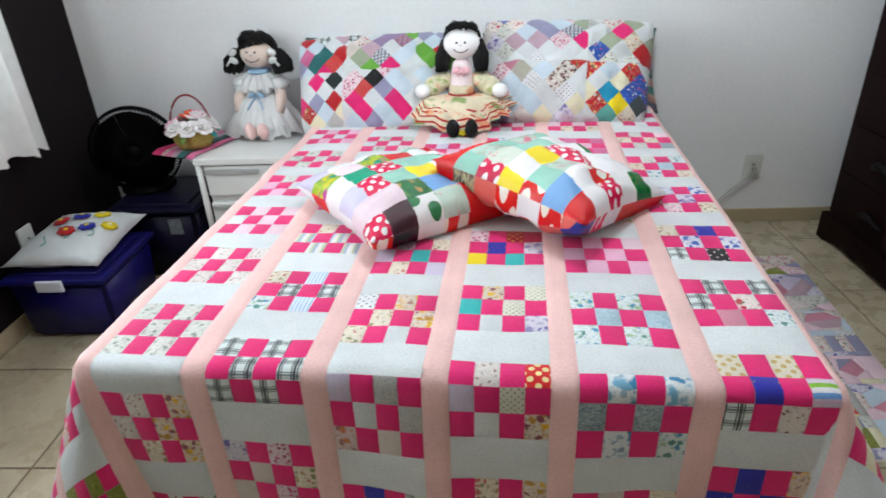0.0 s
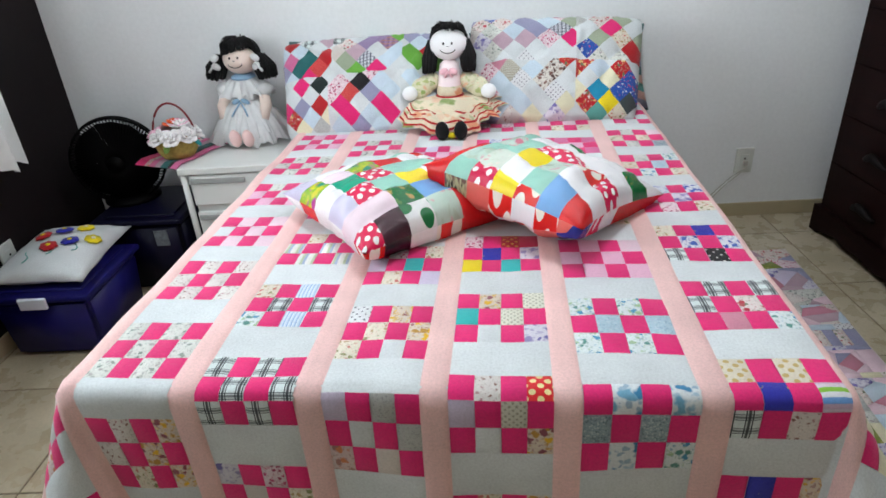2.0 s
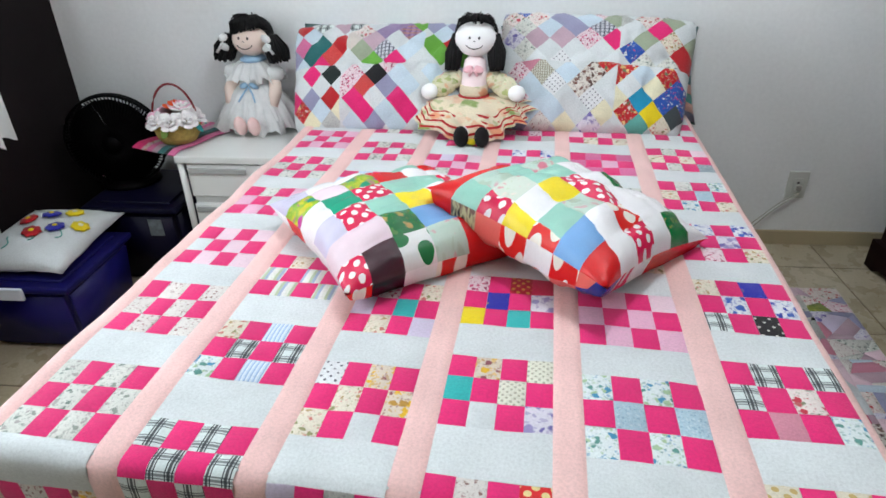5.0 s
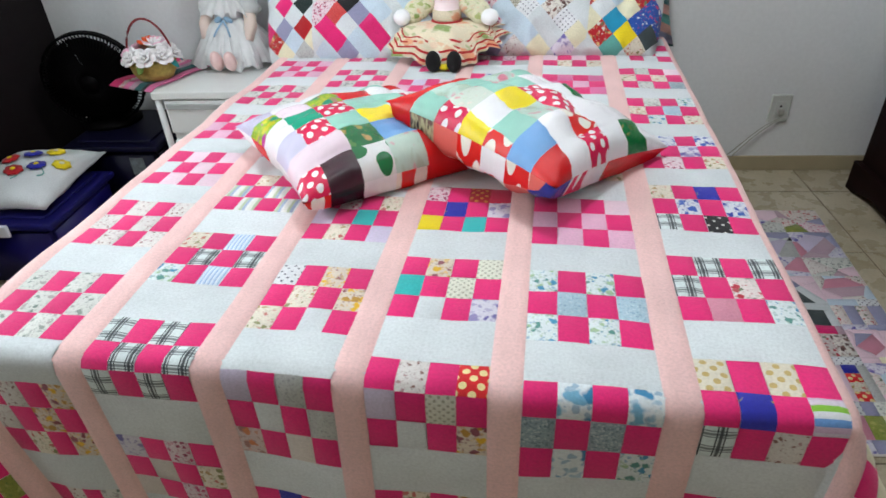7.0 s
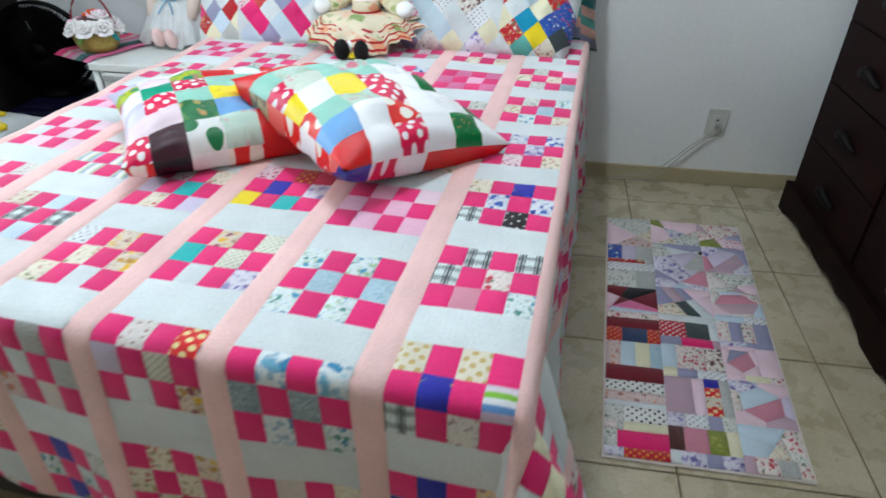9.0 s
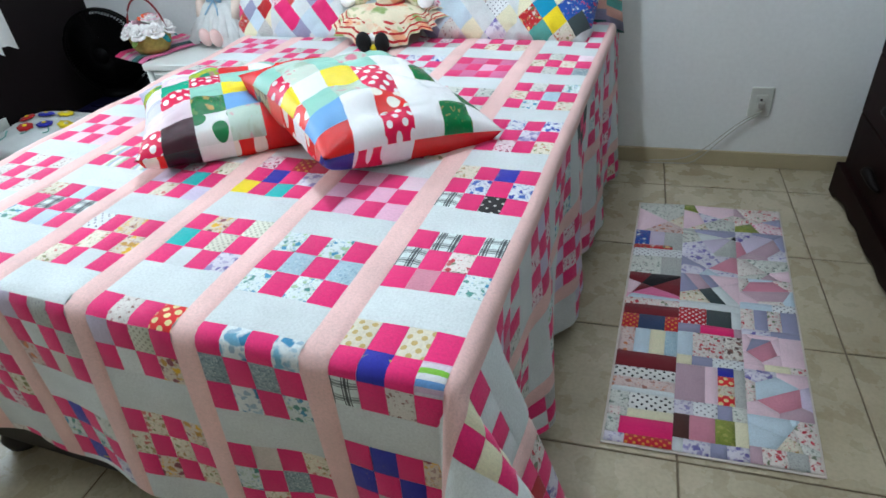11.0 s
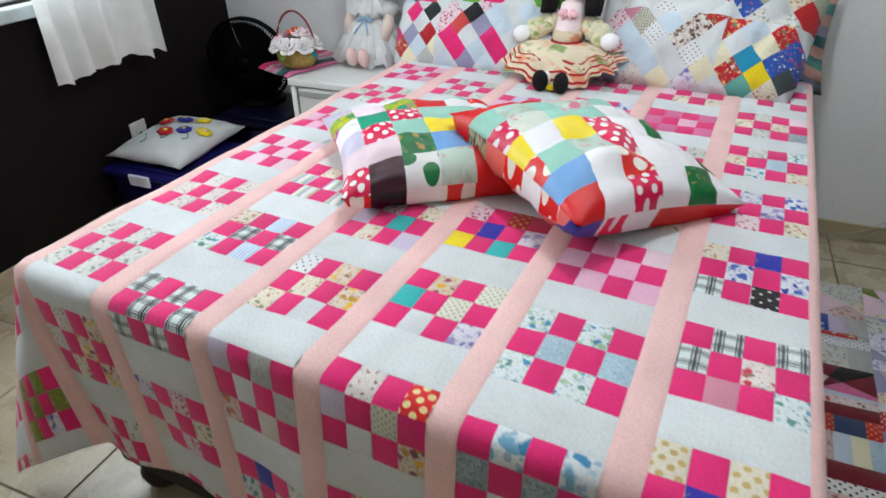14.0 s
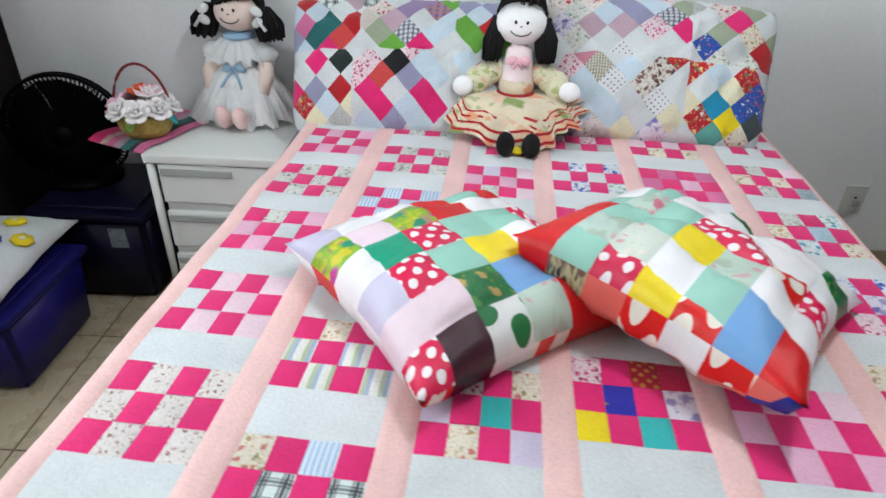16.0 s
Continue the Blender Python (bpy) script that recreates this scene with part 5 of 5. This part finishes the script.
    # the body leans back, the legs stay flat
    lean = radians(17 if fl else 2)
    for v in bm.verts:
        k = max(0.0, v.co.z - 0.03)
        if v.co.y > -0.1 or v.co.z > 0.12:
            v.co.y += k * math.sin(lean)
            v.co.z -= k * (1 - math.cos(lean))
    return bm


def doll(m, style, mats, label, seed, scale=1.0):
    bm = doll_mesh(style, seed)
    bmesh.ops.scale(bm, vec=(scale,) * 3, verts=bm.verts)
    uvl = bm.loops.layers.uv.new("UVMap")
    for f in bm.faces:
        for loop in f.loops:
            loop[uvl].uv = (loop.vert.co.x + loop.vert.co.y * 0.5, loop.vert.co.z + loop.vert.co.y)
    d = part("doll", bm, mats, smooth=True)
    d.matrix_world = m
    return tagged(d, label, "doll")


fabric("dollsleeve", 'floral', (234, 230, 196), (150, 176, 96), (240, 196, 160), (190, 200, 130), size=0.035, cover=0.36)
fabric("dollfloral", 'floral', (240, 226, 196), (240, 170, 130), (150, 172, 100), (246, 206, 176), size=0.085, cover=0.36)
doll(pose(-0.080, 2.222, 0.657, 0, 0, 0), "floral", [M_SKIN, M_HAIR, M_INK, M_BLUSH, FABRIC["dollfloral"], M_PINKBOW, FABRIC["crimson"], FABRIC["yellow"], FABRIC["dollsleeve"]],
     "cloth doll in a cream floral skirt sitting on the bed", 2, 0.93)
doll(ROOM @ pose(0.838, -0.138, NSZ + 0.004, 0, 0, -8), "white", [M_PEACH, M_HAIR, M_INK, M_TULLE, M_TULLE, M_BLUEBOW, M_FOOT],
     "cloth doll in a white tulle dress sitting on the nightstand", 5, 1.06)

# ---- storage boxes ----


def storage_box(m, w, d, h, label, latch_label="", tub=None, cap=None):
    s = thing("storage_box", m, label, "storage box", "blue storage boxes")
    bm = bmesh.new()
    vs = []
    for z, k in ((0.001, 0.91), (h - 0.03, 1.0)):
        for x, y in ((-1, -1), (1, -1), (1, 1), (-1, 1)):
            vs.append(bm.verts.new((x * w / 2 * k, y * d / 2 * k, z)))
    for q in ((3, 2, 1, 0), (4, 5, 6, 7), (0, 1, 5, 4), (1, 2, 6, 5), (2, 3, 7, 6), (3, 0, 4, 7)):
        bm.faces.new([vs[i] for i in q])
    bmesh.ops.bevel(bm, geom=bm.edges[:], offset=0.02, segments=3, affect='EDGES', clamp_overlap=True)
    part("tub", bm, tub or M_BIN, s, smooth=True)
    bm = boxed(-w / 2 - 0.012, w / 2 + 0.012, -d / 2 - 0.012, d / 2 + 0.012, h - 0.032, h - 0.008, 0.008)
    box(bm, -w / 2 + 0.03, w / 2 - 0.03, -d / 2 + 0.03, d / 2 - 0.03, h - 0.010, h, 0.004, 1)
    part("lid", bm, cap or M_BINLID, s)
    if latch_label:
        part("latch", boxed(-0.05, 0.05, -d / 2 - 0.026, -d / 2 - 0.0125, h - 0.05, h - 0.004, 0.006), M_LATCH, s, latch_label)
    return s


storage_box(ROOM @ pose(0.232, -0.742, 0.0), 0.37, 0.385, 0.272, "navy blue plastic storage box with a lid against the wall", "pale plastic latch")
# tub and lid both take the plastic darkened for shade
b2 = storage_box(ROOM @ pose(0.405, -0.285, 0.0), 0.36, 0.38, 0.345, "dark blue plastic storage box with a fan on it, toned down for shade", "", M_BINSHADE, M_BINSHADE)
part("label_sticker", boxed(0.06, 0.115, -0.190, -0.1855, 0.215, 0.285), M_STICKER, b2, "worn grey label")

wc = thing("cushion", ROOM @ pose(0.218, -0.70, 0.312, 2, 1, 2), "white cushion with felt flowers lying on the storage box", "cushion")
bm, ms = puffed(0.36, 0.43, 0.12, lambda a, b, f: "white", [], fine=(14, 14), sharp=0.08, wrinkle=0.011, seed=9, power=(0.6, 0.6), under=0.035)
bm.normal_update()
skin = BVHTree.FromBMesh(bm)
part("cover", bm, ms, wc)
for x, y, cm in ((-0.11, 0.025, "crimson"), (-0.038, -0.057, "crimson"), (-0.04, 0.065, "royal"), (0.032, -0.017, "royal"), (0.035, 0.10, "yellow"), (0.107, 0.02, "yellow")):
    x = 0.84 * x + 0.032
    spot, up = skin.ray_cast(Vector((x, y, 1)), Vector((0, 0, -1)))[:2]
    bm = bmesh.new()
    lathe(bm, [(0.006, 0.0), (0.030, 0.002), (0.028, 0.008), (0.012, 0.011)], 28, wave=lambda a, i: 0.09 * math.sin(7 * a))
    fl_ = part("felt_flower", bm, FABRIC[cm], wc, smooth=True, m=Matrix.Translation(spot + Vector((0, 0, 0.003))) @ up.to_track_quat('Z', 'Y').to_matrix().to_4x4())
    bm = bmesh.new()
    ball(bm, (0, 0, 0.011), (0.009, 0.009, 0.004), seg=10, rings=6)
    part("centre", bm, FABRIC["yellow"] if cm != "yellow" else FABRIC["butter"], fl_, smooth=True)
for x, y in ((-0.06, -0.10), (0.01, -0.06), (0.085, -0.03)):
    pts = [skin.ray_cast(Vector((x + 0.012 * math.sin(k), y + 0.012 * k - 0.04, 1)), Vector((0, 0, -1)))[0] + Vector((0, 0, 0.002)) for k in range(6)]
    part("stitched_stem", tube(bmesh.new(), pts, 0.0022, 5), FABRIC["seafoam"], wc, smooth=True)

# ---- fan ----
fan = thing("fan", ROOM @ pose(0.295, -0.235, 0.346, 0, 0, 14), "black table fan with a round wire guard on a storage box", "fan")
part("base", lathe(bmesh.new(), [(0.115, 0.0), (0.115, 0.012), (0.09, 0.028), (0.03, 0.04)], 28), M_BLACK, fan, smooth=True)
part("pole", tube(bmesh.new(), [(0, 0.04, 0.03), (0, 0.06, 0.10), (0, 0.06, 0.20)], 0.018, 12), M_BLACK, fan, smooth=True)
bm = bmesh.new()
tube(bm, [(0, 0.0, 0.213), (0, 0.06, 0.213), (0, 0.11, 0.208)], 0.05, 16, taper=[0.9, 1.0, 0.6])
part("motor", bm, M_BLACK, fan, smooth=True)
FZ, FR = 0.190, 0.182
for name, yo, depth in (("front_guard", -0.085, -0.03), ("back_guard", -0.045, 0.045)):
    along = lambda q: yo + depth * (1 - (q / FR) ** 2) + (0.02 if depth < 0 else 0.0) * (q / FR) ** 4
    bm = bmesh.new()
    tube(bm, [(FR * math.cos(2 * math.pi * i / 44), along(FR), FR * math.sin(2 * math.pi * i / 44)) for i in range(44)], 0.006, 6, closed=True)
    guard = part(name, bm, M_BLACK, fan, smooth=True, m=pose(0, 0, FZ))
    for q in (0.06, 0.125):
        bm = bmesh.new()
        tube(bm, [(q * math.cos(2 * math.pi * i / 36), along(q), q * math.sin(2 * math.pi * i / 36)) for i in range(36)], 0.0022, 5, closed=True)
        part("ring", bm, M_BLACK, guard, smooth=True)
    bm = bmesh.new()
    pts = []
    for i in range(6):
        q = 0.03 + (FR - 0.03) * i / 5
        pts.append((q * math.cos(0.22 * i / 5), along(q), q * math.sin(0.22 * i / 5)))
    tube(bm, pts, 0.0023, 4)
    wire = finish(bm, "wire", M_BLACK, True)
    for k in range(84):
        w_ = new("wire", wire)
        w_.parent = guard
        w_.matrix_local = pose(0, 0, 0, 0, 360 * k / 84, 0)
bm = bmesh.new()
tube(bm, [(0, -0.118, FZ), (0, -0.10, FZ)], 0.035, 20)
part("badge", bm, M_BLACK, fan, smooth=True)
for k in range(5):
    bm = bmesh.new()
    a0 = 2 * math.pi * k / 5
    g = []
    for i in range(7):
        q = 0.02 + 0.148 * i / 6
        half = 0.66
        g.append([bm.verts.new((q * math.cos(a0 + s * half), -0.065 + 0.016 * s, FZ + q * math.sin(a0 + s * half))) for s in (-1, -0.33, 0.33, 1)])
    for i in range(6):
        for j in range(3):
            bm.faces.new((g[i][j], g[i][j + 1], g[i + 1][j + 1], g[i + 1][j]))
    bmesh.ops.solidify(bm, geom=bm.faces[:], thickness=0.003)
    part("blade", bm, M_BLACK, fan, smooth=True)
bm = bmesh.new()
tube(bm, [(0, -0.09, FZ), (0, -0.03, FZ)], 0.032, 18)
part("hub", bm, M_BLACK, fan, smooth=True)

# ---- chest of drawers ----
DX, DY0, DY1, DH = 3.364, -1.98, -0.165, 1.30
dr = thing("chest_of_drawers", ROOM @ pose(DX, DY1, 0), "tall dark red-brown wooden chest of drawers", "chest of drawers")
L_, DD = DY1 - DY0, 0.46
part("carcass", boxed(0.010, DD, -L_, 0, 0.12, DH - 0.03, 0.004), M_DARKWOOD, dr)
part("top", boxed(-0.012, DD + 0.006, -L_ - 0.012, 0.012, DH - 0.029, DH, 0.008), M_DARKWOOD, dr)
bm = bmesh.new()
n = 60
prof = []
for i in range(n + 1):
    u = i / n
    foot = min(u, 1 - u, abs(u - 0.5)) * L_
    z = 0.0012 if foot < 0.07 else 0.034 - 0.024 * math.exp(-((foot - 0.07) / 0.03)) + 0.006 * math.sin(foot * 40)
    prof.append((-L_ * u, z))
va = [[bm.verts.new((x, y, z)) for y, z in prof] for x in (-0.020, 0.028)]
vb = [[bm.verts.new((x, y, 0.12)) for y, z in prof] for x in (-0.020, 0.028)]
for i in range(n):
    bm.faces.new((va[0][i], va[0][i + 1], vb[0][i + 1], vb[0][i]))
    bm.faces.new((va[1][i], vb[1][i], vb[1][i + 1], va[1][i + 1]))
    bm.faces.new((va[0][i], va[1][i], va[1][i + 1], va[0][i + 1]))
    bm.faces.new((vb[0][i], vb[0][i + 1], vb[1][i + 1], vb[1][i]))
for i in (0, n):
    bm.faces.new((va[0][i], va[1][i], vb[1][i], vb[0][i]))
part("plinth", bm, M_DARKWOOD, dr, "scalloped wooden plinth")
for y0 in (-0.08, -L_ + 0.002):
    part("foot", boxed(0.03, DD - 0.01, y0, y0 + 0.075, 0.0012, 0.119, 0.004), M_DARKWOOD, dr)
wcol = (L_ - 0.08) / 3
for c in range(3):
    y1 = -0.02 - c * (wcol + 0.02)
    for k in range(5):
        z0 = 0.125 + k * 0.21
        d_ = part("drawer", boxed(0.0, 0.0095, y1 - wcol, y1, z0 - 0.004, z0 + 0.2, 0.003), M_DARKWOOD, dr)
        yc, zc = y1 - wcol / 2, z0 + 0.10
        bm = bmesh.new()
        pts = [(-0.004 - 0.022 * math.sin(math.pi * i / 10), yc - 0.075 + 0.15 * i / 10, zc + 0.014 * math.cos(math.pi * (i - 5) / 5) - 0.007) for i in range(11)]
        tube(bm, pts, 0.011, 8, taper=[0.7 + 0.9 * math.sin(math.pi * i / 10) for i in range(11)])
        part("handle", bm, M_HANDLE, d_, "dark carved grip", smooth=True)

# ---- floor tiles, last ----
TS = 0.4535
tile_mesh = {}


def tile_of(w, d):
    key = (round(w, 3), round(d, 3))
    if key not in tile_mesh:
        tile_mesh[key] = finish(boxed(-w / 2, w / 2, -d / 2, d / 2, -0.0038, 0.0, 0.0014, 1), "tile", M_TILE)
    return tile_mesh[key]


xs, ys = [], []
x = 3.195 - TS * 8
while x < RX:
    xs.append((max(x, 0.0), min(x + TS, RX)))
    x += TS
y = -0.660 + TS * 2
while y > RY:
    ys.append((max(y - TS, RY), min(y, 0.0)))
    y -= TS
for a, b in xs:
    for c, d in ys:
        if b - a < 0.02 or d - c < 0.02:
            continue
        t = new("tile", tile_of(b - a - 0.005, d - c - 0.005))
        t.parent = floor
        t.matrix_local = pose((a + b) / 2, (c + d) / 2, 0)
